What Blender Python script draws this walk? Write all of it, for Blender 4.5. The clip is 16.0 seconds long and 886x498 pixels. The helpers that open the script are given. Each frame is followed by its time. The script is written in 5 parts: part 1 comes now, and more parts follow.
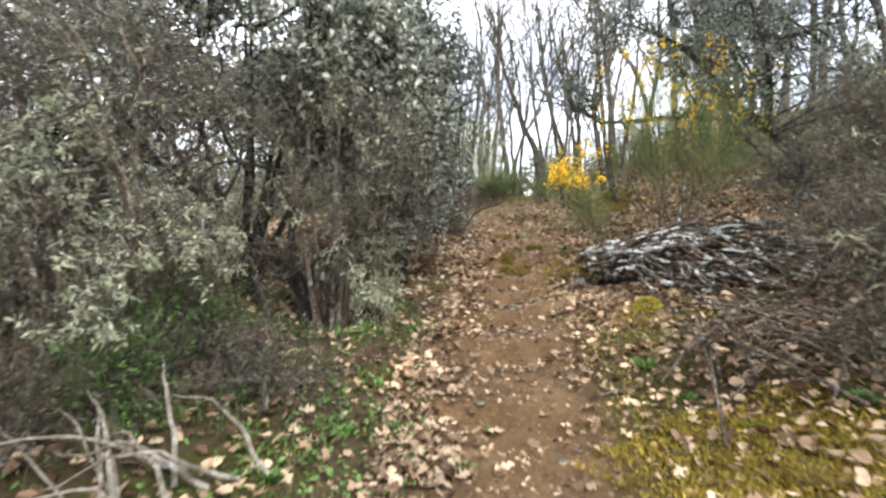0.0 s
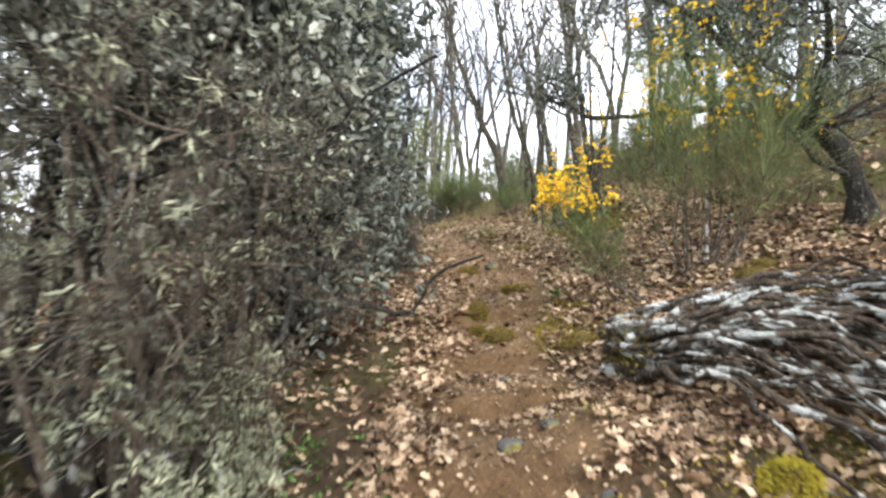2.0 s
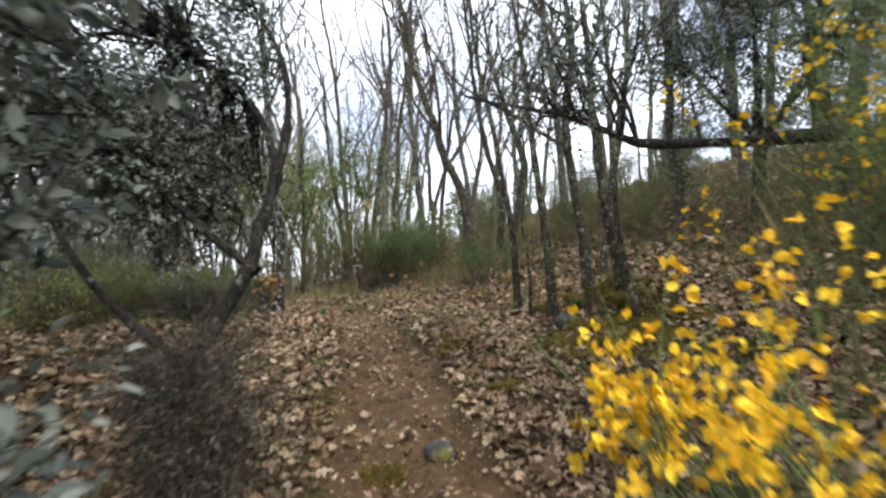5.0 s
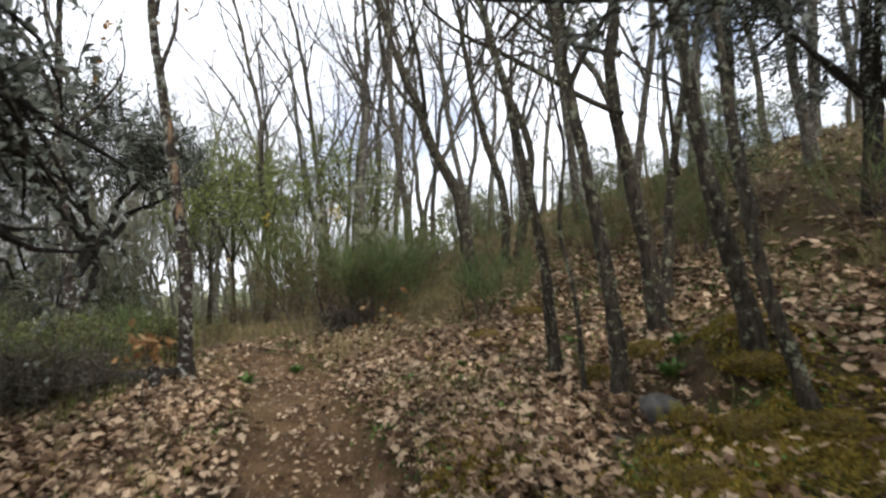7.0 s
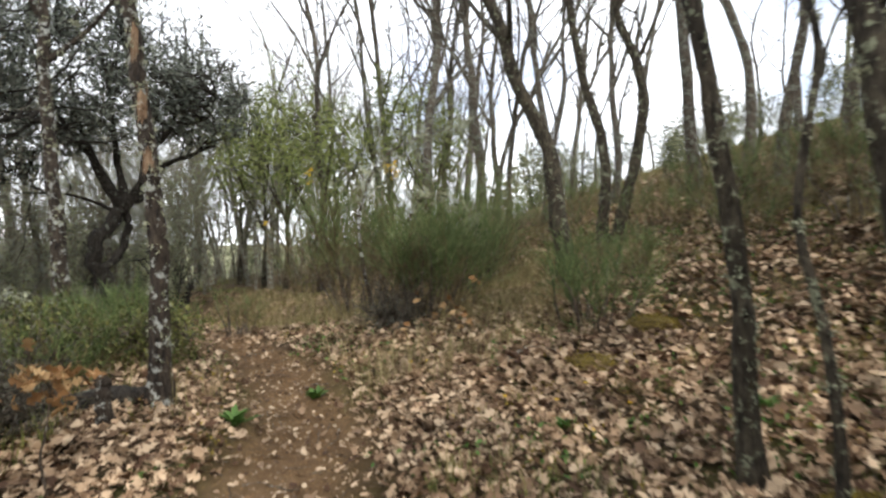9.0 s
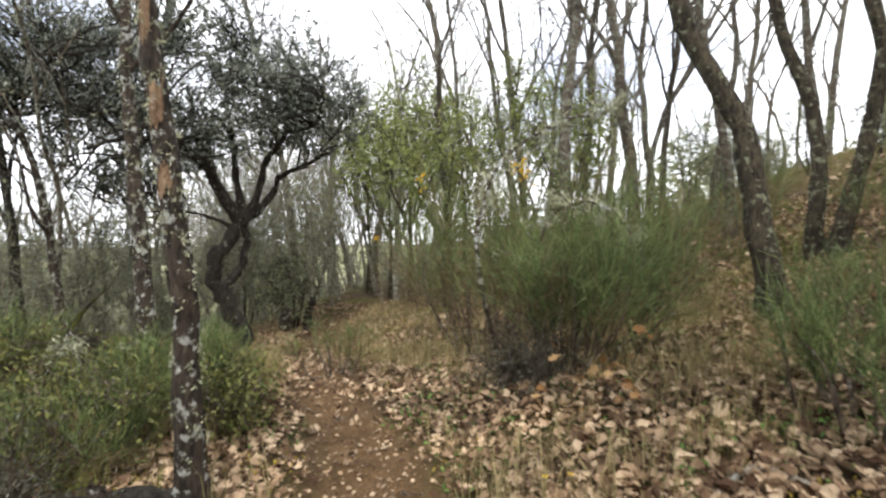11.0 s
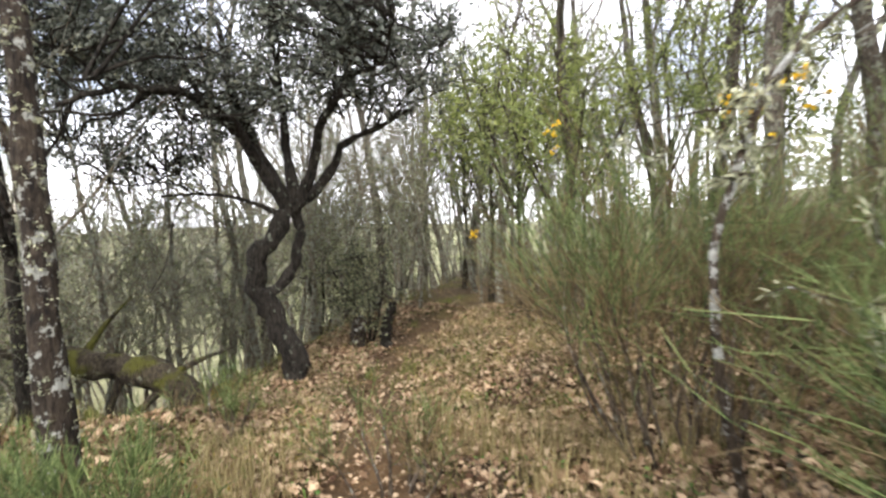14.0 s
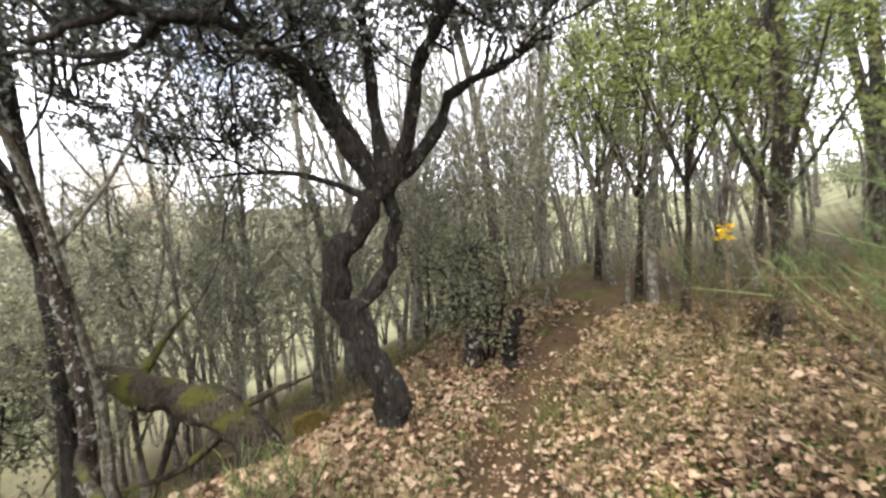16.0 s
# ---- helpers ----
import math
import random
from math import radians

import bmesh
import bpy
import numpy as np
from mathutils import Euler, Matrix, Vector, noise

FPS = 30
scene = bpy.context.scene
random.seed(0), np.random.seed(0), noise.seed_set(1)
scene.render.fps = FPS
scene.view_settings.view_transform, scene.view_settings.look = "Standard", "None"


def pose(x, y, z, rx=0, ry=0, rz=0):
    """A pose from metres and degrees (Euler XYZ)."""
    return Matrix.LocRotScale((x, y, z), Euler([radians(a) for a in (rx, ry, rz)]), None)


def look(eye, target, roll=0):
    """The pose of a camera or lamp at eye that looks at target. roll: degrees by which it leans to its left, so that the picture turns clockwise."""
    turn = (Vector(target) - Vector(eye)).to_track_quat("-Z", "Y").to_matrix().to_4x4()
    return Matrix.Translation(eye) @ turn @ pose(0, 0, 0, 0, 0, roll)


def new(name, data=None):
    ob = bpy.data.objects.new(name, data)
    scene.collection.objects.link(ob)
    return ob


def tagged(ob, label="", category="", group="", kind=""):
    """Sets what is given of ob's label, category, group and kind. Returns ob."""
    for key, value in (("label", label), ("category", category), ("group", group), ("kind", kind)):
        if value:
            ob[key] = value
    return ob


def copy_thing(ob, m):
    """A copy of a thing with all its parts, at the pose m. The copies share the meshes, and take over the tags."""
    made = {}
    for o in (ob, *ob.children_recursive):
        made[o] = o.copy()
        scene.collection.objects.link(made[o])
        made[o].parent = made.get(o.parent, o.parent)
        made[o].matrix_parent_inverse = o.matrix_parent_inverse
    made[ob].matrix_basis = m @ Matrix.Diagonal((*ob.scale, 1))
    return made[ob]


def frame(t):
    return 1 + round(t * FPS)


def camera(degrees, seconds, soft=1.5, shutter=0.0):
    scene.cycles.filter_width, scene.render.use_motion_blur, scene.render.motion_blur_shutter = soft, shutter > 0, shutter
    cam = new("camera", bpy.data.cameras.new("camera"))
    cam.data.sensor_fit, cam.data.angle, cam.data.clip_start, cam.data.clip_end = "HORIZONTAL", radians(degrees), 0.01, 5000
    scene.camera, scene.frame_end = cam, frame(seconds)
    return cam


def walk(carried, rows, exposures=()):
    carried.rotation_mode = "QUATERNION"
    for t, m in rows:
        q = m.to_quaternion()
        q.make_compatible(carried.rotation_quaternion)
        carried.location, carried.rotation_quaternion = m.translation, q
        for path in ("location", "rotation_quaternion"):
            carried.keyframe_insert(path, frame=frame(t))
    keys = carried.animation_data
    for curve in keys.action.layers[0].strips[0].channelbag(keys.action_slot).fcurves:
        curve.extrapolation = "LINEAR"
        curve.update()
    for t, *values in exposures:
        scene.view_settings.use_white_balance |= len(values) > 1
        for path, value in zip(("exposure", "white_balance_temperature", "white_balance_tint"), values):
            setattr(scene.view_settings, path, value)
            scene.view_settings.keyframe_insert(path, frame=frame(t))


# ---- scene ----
cam = camera(80.7, 16.0, soft=2.5, shutter=0.5)
PATH = [
    (0, (0.132, 0.237, 1.601), (0.107, 2.237, 1.569), 0.1),
    (0.5, (0.164, 0.758, 1.69), (0.136, 2.758, 1.666), -0.3),
    (1, (0.153, 1.341, 1.778), (0.142, 3.341, 1.756), -0.6),
    (1.5, (0.163, 1.816, 1.842), (0.236, 3.814, 1.814), -0.9),
    (2, (0.21, 2.322, 2.005), (0.362, 4.316, 1.976), -1.2),
    (2.5, (0.297, 2.891, 2.077), (0.457, 4.885, 2.066), -1.5),
    (3, (0.449, 3.442, 2.162), (0.659, 5.43, 2.183), -1.5),
    (3.5, (0.615, 3.994, 2.312), (0.911, 5.971, 2.362), -0.6),
    (4, (0.686, 4.46, 2.448), (0.951, 6.441, 2.519), 0.4),
    (4.2, (0.713, 4.663, 2.495), (0.98, 6.643, 2.573), 0.4),
    (6.3, (1.209, 7.238, 2.879), (1.475, 9.217, 2.981), -1.0),
    (6.5, (1.223, 7.437, 2.869), (1.49, 9.416, 2.974), -1.0),
    (7, (1.262, 7.867, 2.954), (1.553, 9.842, 3.069), -2.2),
    (7.5, (1.268, 8.282, 2.995), (1.508, 10.266, 3.075), -1.1),
    (8, (1.288, 8.654, 3.062), (1.489, 10.643, 3.11), -0.2),
    (8.5, (1.356, 9.107, 3.089), (1.509, 11.101, 3.073), -0.2),
    (9, (1.378, 9.492, 3.178), (1.397, 11.492, 3.138), 0.1),
    (9.5, (1.376, 9.847, 3.247), (1.267, 11.844, 3.211), -0.0),
    (9.7, (1.367, 9.989, 3.239), (1.186, 11.98, 3.207), -0.5),
    (11.8, (1.268, 11.172, 3.475), (0.624, 13.063, 3.386), 0.0),
    (12, (1.203, 11.305, 3.49), (0.518, 13.181, 3.386), 0.2),
    (12.5, (1.008, 11.711, 3.513), (0.279, 13.57, 3.404), 0.2),
    (13, (0.838, 12.103, 3.474), (0.072, 13.946, 3.353), -0.4),
    (13.5, (0.711, 12.479, 3.51), (-0.075, 14.314, 3.384), -0.9),
    (14, (0.508, 12.838, 3.488), (-0.34, 14.645, 3.366), -1.4),
    (14.5, (0.294, 13.187, 3.478), (-0.642, 14.95, 3.356), -1.6),
    (15, (0.059, 13.574, 3.503), (-1.042, 15.237, 3.356), -2.6),
    (15.5, (-0.227, 13.886, 3.528), (-1.41, 15.489, 3.356), -3.0),
    (16, (-0.533, 14.199, 3.538), (-1.719, 15.796, 3.335), -3.0),
]
walk(cam, [(t, look(eye, target, roll)) for t, eye, target, roll in PATH], exposures=[
    (0, .82, 6100, 12), (1.5, .88, 6100, 12), (2.5, .8, 6000, 12), (3.5, .47, 5900, 12), (4.2, .2, 5900, 12), (6.3, -.05, 6200, 12), (7, -.18, 6200, 12),
    (8.5, .18, 6300, 11), (9.5, .15, 6300, 11), (12, .62, 6450, 12), (14, .82, 6400, 14), (16, .95, 6350, 16)])


# ---------------------------------------------------------------- lie of the land
# the path's middle line and height along y, and how the land rises to one side and falls to the other
PATH_Y = np.array([-12, -4, 0, 2, 4, 5, 6, 7.7, 8.6, 10, 12.4, 14.2, 15.2, 16.8, 18.6, 22, 30, 60])
PATH_X = np.array([-.3, .0, .25, .35, .5, .65, .8, 1.1, 1.15, 1.0, .6, -.35, -1.05, -2.05, -2.7, -3.0, -3.8, -6])
PATH_Z = np.array([-2.3, -.8, .1, .5, .92, 1.05, 1.13, 1.54, 1.69, 1.93, 2.16, 2.24, 2.13, 1.84, 1.86, 2.0, 2.0, 0.5])


def spline(y, ys, vs):
    """Cubic through the given values, level slopes by neighbours."""
    y = np.clip(y, ys[0], ys[-1])
    m = np.gradient(vs, ys)
    i = np.clip(np.searchsorted(ys, y) - 1, 0, len(ys) - 2)
    h = ys[i + 1] - ys[i]
    s = (y - ys[i]) / h
    return ((1 + 2 * s) * (1 - s) ** 2 * vs[i] + s * (1 - s) ** 2 * h * m[i]
            + s * s * (3 - 2 * s) * vs[i + 1] + s * s * (s - 1) * h * m[i + 1])


def ground_z(x, y, rough=True):
    x, y = np.asarray(x, float), np.asarray(y, float)
    u = x - spline(y, PATH_Y, PATH_X)
    z = spline(y, PATH_Y, PATH_Z)
    r = np.maximum(u, 0)
    rise = np.where(r < 5, .05 * r + .028 * r * r, .95 + .33 * (r - 5))
    rise = np.where(rise > 4.5, 4.5 + 3.0 * np.tanh((rise - 4.5) / 9), rise)
    d = np.maximum(-u - 1.1 - 2.8 / (1 + np.exp((y - 14.6) * 2.2)), 0)
    fall = np.where(d < 2, .25 * d + .1 * d * d, .9 + .42 * (d - 2))
    fall = np.minimum(fall, 5 + 2 * np.tanh((fall - 5) / 4))
    far = np.maximum(np.hypot(x, y - 12) - 45, 0)
    z = z + rise - fall + 6.5 * (far / (far + 90)) ** 2 * (1 + .3 * np.sin(x * .013 + 1) * np.cos(y * .017))
    if rough:
        near = np.exp(-(np.hypot(x, y - 9) / 30) ** 2)
        beaten = np.exp(-(u / .38) ** 2)
        z = z + near * (1 - .6 * beaten) * (.035 * np.sin(1.9 * x + 1.3 * np.sin(1.1 * y)) * np.sin(1.7 * y + .7 * x)
                                           + .018 * np.sin(5.1 * x + 2 * np.sin(2.3 * y)) * np.sin(4.7 * y + 1.9 * x))
        z = z - .05 * beaten * np.exp(-((y - 7) / 9) ** 4)
        z = z + .36 * np.exp(-((x - 3.4) / .42) ** 2 - ((y - 10.6) / .5) ** 2)  # mossy hump round the oak feet
        # trodden earth steps on the steep stretch
        phase = (y + .12 * np.sin(3 * x)) / .78 % 1
        tread = np.clip((phase - .8) / .2, 0, 1)
        z = z + np.exp(-(u / .5) ** 4) * np.exp(-((y - 4.6) / 2.7) ** 4) * .17 * (tread * tread * (3 - 2 * tread) - phase + .4)
    return z

# ---------------------------------------------------------------- light
world = bpy.data.worlds.new("sky")
scene.world = world
world.use_nodes = True
wn, wl = world.node_tree.nodes, world.node_tree.links
wn.clear()
w_out, w_bg = wn.new("ShaderNodeOutputWorld"), wn.new("ShaderNodeBackground")
sky = wn.new("ShaderNodeTexSky")
sky.sky_type, sky.sun_disc = "NISHITA", False
sky.sun_elevation, sky.sun_rotation = radians(48), radians(-25)
sky.air_density, sky.dust_density = 1.0, 2.5
w_co, w_noise, w_ramp = wn.new("ShaderNodeTexCoord"), wn.new("ShaderNodeTexNoise"), wn.new("ShaderNodeValToRGB")
w_noise.inputs["Scale"].default_value, w_noise.inputs["Detail"].default_value = 2.6, 6
w_ramp.color_ramp.elements[0].position, w_ramp.color_ramp.elements[1].position = .36, .5
w_mix = wn.new("ShaderNodeMix")
w_mix.data_type = "RGBA"
w_mix.inputs[7].default_value = (14.0, 14.3, 14.8, 1)  # bright broken cloud
wl.new(w_co.outputs["Generated"], w_noise.inputs["Vector"])
wl.new(w_noise.outputs["Fac"], w_ramp.inputs["Fac"])
wl.new(w_ramp.outputs["Color"], w_mix.inputs[0])
wl.new(sky.outputs["Color"], w_mix.inputs[6])
wl.new(w_mix.outputs[2], w_bg.inputs["Color"])
w_bg.inputs["Strength"].default_value = 0.15
wl.new(w_bg.outputs[0], w_out.inputs[0])

sun = new("sun", bpy.data.lights.new("sun", "SUN"))
sun.data.energy, sun.data.angle, sun.data.color = 2.7, radians(10), (1, .97, .92)
sun.matrix_world = look((6, -4, 14), (0, 8, 0))
tagged(sun, "soft daylight through thin cloud", "sun", kind="structure")


# ---------------------------------------------------------------- materials
def material(name, rough=.85):
    m = bpy.data.materials.new(name)
    m.use_nodes = True
    b = m.node_tree.nodes["Principled BSDF"]
    b.inputs["Roughness"].default_value = rough
    b.inputs["Specular IOR Level"].default_value = .25
    return m, m.node_tree.nodes, m.node_tree.links, b


def noise_ramp(nodes, links, scale, stops, detail=6, vector=None, rough=.6):
    n, r = nodes.new("ShaderNodeTexNoise"), nodes.new("ShaderNodeValToRGB")
    n.inputs["Scale"].default_value, n.inputs["Detail"].default_value, n.inputs["Roughness"].default_value = scale, detail, rough
    if vector:
        links.new(vector, n.inputs["Vector"])
    e = r.color_ramp.elements
    while len(e) < len(stops):
        e.new(.5)
    for el, (p, c) in zip(e, stops):
        el.position, el.color = p, (*c, 1) if len(c) == 3 else c
    links.new(n.outputs["Fac"], r.inputs["Fac"])
    return r.outputs["Color"]


def mix(nodes, links, a, b, fac, blend="MIX"):
    n = nodes.new("ShaderNodeMix")
    n.data_type, n.blend_type = "RGBA", blend
    for value, socket in ((a, n.inputs[6]), (b, n.inputs[7]), (fac, n.inputs[0])):
        if hasattr(value, "is_output"):
            links.new(value, socket)
        elif isinstance(value, tuple):
            socket.default_value = (*value, 1)
        else:
            socket.default_value = value
    return n.outputs[2]


def bump(nodes, links, b, height, strength, distance):
    n = nodes.new("ShaderNodeBump")
    n.inputs["Strength"].default_value, n.inputs["Distance"].default_value = strength, distance
    links.new(height, n.inputs["Height"])
    links.new(n.outputs[0], b.inputs["Normal"])


def bark(name, dark, pale, lichen, amount, scale=9, moss=None):
    """Furrowed bark with crusts of lichen (amount 0 to 1) and, where given, moss."""
    m, n, l, b = material(name, .95)
    co = n.new("ShaderNodeTexCoord").outputs["Object"]
    st = n.new("ShaderNodeMapping")
    st.inputs["Scale"].default_value = (1, 1, .28)
    l.new(co, st.inputs["Vector"])
    base = noise_ramp(n, l, 42, [(.34, dark), (.6, pale)], 8, st.outputs[0])
    base = mix(n, l, base, noise_ramp(n, l, 5, [(.35, (.55, .5, .45)), (.65, (1.15, 1.1, 1.0))], 4, co), 1.0, "MULTIPLY")
    k = .68 - .32 * amount
    spots = noise_ramp(n, l, scale, [(k, (0, 0, 0)), (k + .035, (1, 1, 1))], 7, co, .68)
    colour = mix(n, l, base, noise_ramp(n, l, 30, [(.3, tuple(.62 * c for c in lichen)), (.7, lichen)], 5, co), spots)
    if moss:
        colour = mix(n, l, colour, moss, noise_ramp(n, l, 4, [(.5, (0, 0, 0)), (.62, (1, 1, 1))], 6, co))
    l.new(colour, b.inputs["Base Color"])
    bump(n, l, b, noise_ramp(n, l, 38, [(.3, (0, 0, 0)), (.7, (1, 1, 1))], 8, st.outputs[0]), 1.0, .035)
    return m


def foliage(name, low, high, rough=.55, through_light=.3, gloss=.3, mid=None):
    """Leaves: each takes its own tone, and lets some light through."""
    m, n, l, b = material(name, rough)
    g = n.new("ShaderNodeNewGeometry")
    r = n.new("ShaderNodeValToRGB")
    e = r.color_ramp.elements
    e[0].color, e[1].color = (*low, 1), (*high, 1)
    e[0].position, e[1].position = .1, .95
    if mid:
        e.new(.5).color = (*mid, 1)
    l.new(g.outputs["Random Per Island"], r.inputs["Fac"])
    co = n.new("ShaderNodeTexCoord").outputs["Object"]
    colour = mix(n, l, r.outputs["Color"], noise_ramp(n, l, 2.2, [(.35, (.7, .72, .7)), (.65, (1.2, 1.18, 1.1))], 3, co), 1.0, "MULTIPLY")
    l.new(colour, b.inputs["Base Color"])
    b.inputs["Specular IOR Level"].default_value = gloss
    if through_light:
        t, s = n.new("ShaderNodeBsdfTranslucent"), n.new("ShaderNodeMixShader")
        l.new(colour, t.inputs["Color"])
        s.inputs[0].default_value = through_light
        l.new(b.outputs[0], s.inputs[1])
        l.new(t.outputs[0], s.inputs[2])
        l.new(s.outputs[0], n["Material Output"].inputs["Surface"])
    return m


BARK_OAK = bark("bark_oak", (.02, .017, .012), (.10, .086, .062), (.27, .28, .18), .34, 15)
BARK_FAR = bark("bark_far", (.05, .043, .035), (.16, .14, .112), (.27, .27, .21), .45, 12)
BARK_HOLM = bark("bark_holm", (.010, .009, .008), (.062, .055, .046), (.24, .25, .19), .26, 14)
BARK_LICHEN = bark("bark_lichen", (.018, .014, .012), (.09, .072, .055), (.48, .48, .42), .39, 15)
BARK_STICK = bark("bark_stick", (.035, .028, .022), (.15, .12, .09), (.64, .64, .58), .48, 8)
BARK_TWIG = bark("bark_twig", (.07, .055, .042), (.22, .18, .14), (.38, .37, .30), .35, 20)
BARK_PALE = bark("bark_bleached", (.26, .23, .19), (.5, .46, .4), (.6, .6, .52), .3, 20)
BARK_MOSSY = bark("bark_mossy", (.022, .018, .014), (.10, .085, .06), (.3, .31, .22), .25, 10, (.10, .10, .018))
LEAF_HOLM = foliage("leaf_holm_oak", (.05, .061, .047), (.31, .33, .275), .42, .28, .45)
# grey-green holm oak leaf, paler still: sky sheen on lit tops is coloured in
LEAF_GREY_LIT = foliage("leaf_grey_green_lit", (.05, .056, .04), (.52, .53, .43), .42, .3, .5)
# olive-grey holm oak leaf with the glow of light through it lifted into the colour
LEAF_SCRUB_LIT = foliage("leaf_scrub_lit", (.11, .125, .065), (.45, .46, .28), .55, .4, .3)
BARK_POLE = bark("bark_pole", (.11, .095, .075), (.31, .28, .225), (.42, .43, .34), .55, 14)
LEAF_FAR = foliage("leaf_far_woods", (.14, .15, .09), (.40, .40, .27), .8, .3)
LEAF_HEATH = foliage("leaf_heath", (.022, .021, .015), (.17, .16, .12), .75, .2)
LEAF_BROOM = foliage("broom_shoot", (.06, .095, .03), (.28, .35, .13), .7, .25)
LEAF_BROWN = foliage("broom_old_shoot", (.08, .055, .026), (.27, .20, .10), .8, .1)
LEAF_YOUNG = foliage("leaf_young", (.18, .22, .055), (.40, .44, .17), .6, .5)
LEAF_GREEN = foliage("leaf_green", (.05, .11, .02), (.15, .26, .06), .6, .3)
LEAF_DRY = foliage("leaf_dry_hanging", (.24, .12, .045), (.6, .40, .20), .8, .3)
PETAL = foliage("petal_yellow", (.75, .42, .01), (.95, .68, .03), .6, .3)
GRASS = foliage("grass_blade", (.07, .09, .02), (.25, .25, .07), .7, .3)
STRAW = foliage("dry_grass", (.17, .135, .06), (.36, .30, .15), .8, .3)
LICHEN = foliage("lichen_tuft", (.24, .25, .17), (.52, .52, .36), .9, .25)
MOSS_FUZZ = foliage("moss_fuzz", (.14, .10, .018), (.36, .27, .05), .9, .3)
MOSS_BRIGHT = foliage("moss_bright", (.15, .11, .015), (.38, .28, .04), .9, .3)
LITTER = foliage("dead_leaf", (.06, .028, .012), (.52, .385, .26), .75, .12, mid=(.29, .19, .115))
LEAF_OLIVE = foliage("leaf_olive", (.05, .065, .018), (.24, .24, .075), .6, .35)
MOSS_BALL = foliage("moss_ball", (.32, .26, .02), (.56, .46, .06), .9, .3)


def litter_piece():
    """As the litter, but each leaf an object of its own."""
    m = LITTER.copy()
    m.name = "dead_leaf_piece"
    n, l = m.node_tree.nodes, m.node_tree.links
    info = n.new("ShaderNodeObjectInfo")
    ramp = [x for x in n if x.bl_idname == "ShaderNodeValToRGB"][0]
    l.new(info.outputs["Random"], ramp.inputs["Fac"])
    return m


LITTER_PIECE = litter_piece()


def soil():
    m, n, l, b = material("soil", .97)
    co = n.new("ShaderNodeTexCoord").outputs["Object"]
    earth = noise_ramp(n, l, 3.2, [(.3, (.095, .054, .023)), (.5, (.17, .10, .045)), (.72, (.26, .162, .08))], 9, co, .7)
    earth = mix(n, l, earth, noise_ramp(n, l, 60, [(.58, (1, 1, 1)), (.66, (1.8, 1.7, 1.5))], 3, co), 1.0, "MULTIPLY")
    humus = noise_ramp(n, l, 7, [(.3, (.032, .021, .010)), (.52, (.078, .051, .025)), (.75, (.165, .112, .056))], 9, co, .75)
    green = noise_ramp(n, l, 22, [(.3, (.03, .03, .007)), (.7, (.12, .105, .024))], 6, co)
    patch = noise_ramp(n, l, 1.1, [(.48, (0, 0, 0)), (.6, (1, 1, 1))], 5, co)
    humus = mix(n, l, humus, green, patch)
    worn = n.new("ShaderNodeAttribute")
    worn.attribute_name = "worn"
    meadow = n.new("ShaderNodeAttribute")
    meadow.attribute_name = "meadow"
    far = noise_ramp(n, l, .35, [(.35, (.10, .102, .045)), (.65, (.24, .23, .12))], 6, co)
    l.new(mix(n, l, mix(n, l, humus, earth, worn.outputs["Fac"]), far, meadow.outputs["Fac"]), b.inputs["Base Color"])
    bump(n, l, b, noise_ramp(n, l, 24, [(.25, (0, 0, 0)), (.75, (1, 1, 1))], 10, co, .75), .9, .04)
    return m


BARE_WOOD = bark("bare_wood", (.20, .125, .075), (.42, .30, .20), (.5, .42, .32), .2, 20)
SOIL = soil()


def stone():
    m, n, l, b = material("stone", .9)
    co = n.new("ShaderNodeTexCoord").outputs["Object"]
    c = noise_ramp(n, l, 14, [(.3, (.04, .038, .034)), (.7, (.13, .122, .108))], 8, co)
    c = mix(n, l, c, (.16, .14, .03), noise_ramp(n, l, 5, [(.52, (0, 0, 0)), (.62, (1, 1, 1))], 5, co))
    l.new(c, b.inputs["Base Color"])
    bump(n, l, b, noise_ramp(n, l, 30, [(.2, (0, 0, 0)), (.8, (1, 1, 1))], 8, co), .7, .02)
    return m


STONE = stone()
MOSS, mn, ml, mb = material("moss", 1.0)
ml.new(noise_ramp(mn, ml, 26, [(.3, (.07, .046, .018)), (.7, (.25, .18, .045))], 8), mb.inputs["Base Color"])
bump(mn, ml, mb, noise_ramp(mn, ml, 90, [(.2, (0, 0, 0)), (.8, (1, 1, 1))], 5), 1.0, .02)


# ---------------------------------------------------------------- mesh code
class Geo:
    """Collects vertices and faces of one size in arrays."""

    def __init__(self):
        self.v, self.f, self.n = [], [], 0

    def add(self, v, f):
        v = np.asarray(v, float).reshape(-1, 3)
        for face in f if isinstance(f, list) else [f]:
            self.f.append(np.asarray(face, int) + self.n)
        self.v.append(v)
        self.n += len(v)
        return self

    def mesh(self, name, mat, smooth=True):
        me = bpy.data.meshes.new(name)
        v = np.concatenate(self.v)
        loops = np.concatenate([f.ravel() for f in self.f])
        sizes = np.concatenate([np.full(len(f), f.shape[1]) for f in self.f])
        me.vertices.add(len(v))
        me.vertices.foreach_set("co", v.ravel())
        me.loops.add(len(loops))
        me.loops.foreach_set("vertex_index", loops)
        me.polygons.add(len(sizes))
        me.polygons.foreach_set("loop_start", np.r_[0, np.cumsum(sizes)[:-1]])
        me.polygons.foreach_set("use_smooth", np.full(len(sizes), smooth))
        me.materials.append(mat)
        me.update(calc_edges=True)
        return me


def part(name, geo, mat, parent=None, label="", smooth=True):
    ob = new(name, geo.mesh(name, mat, smooth))
    if parent:
        ob.parent = parent
    if label:
        ob["label"] = label
    return ob


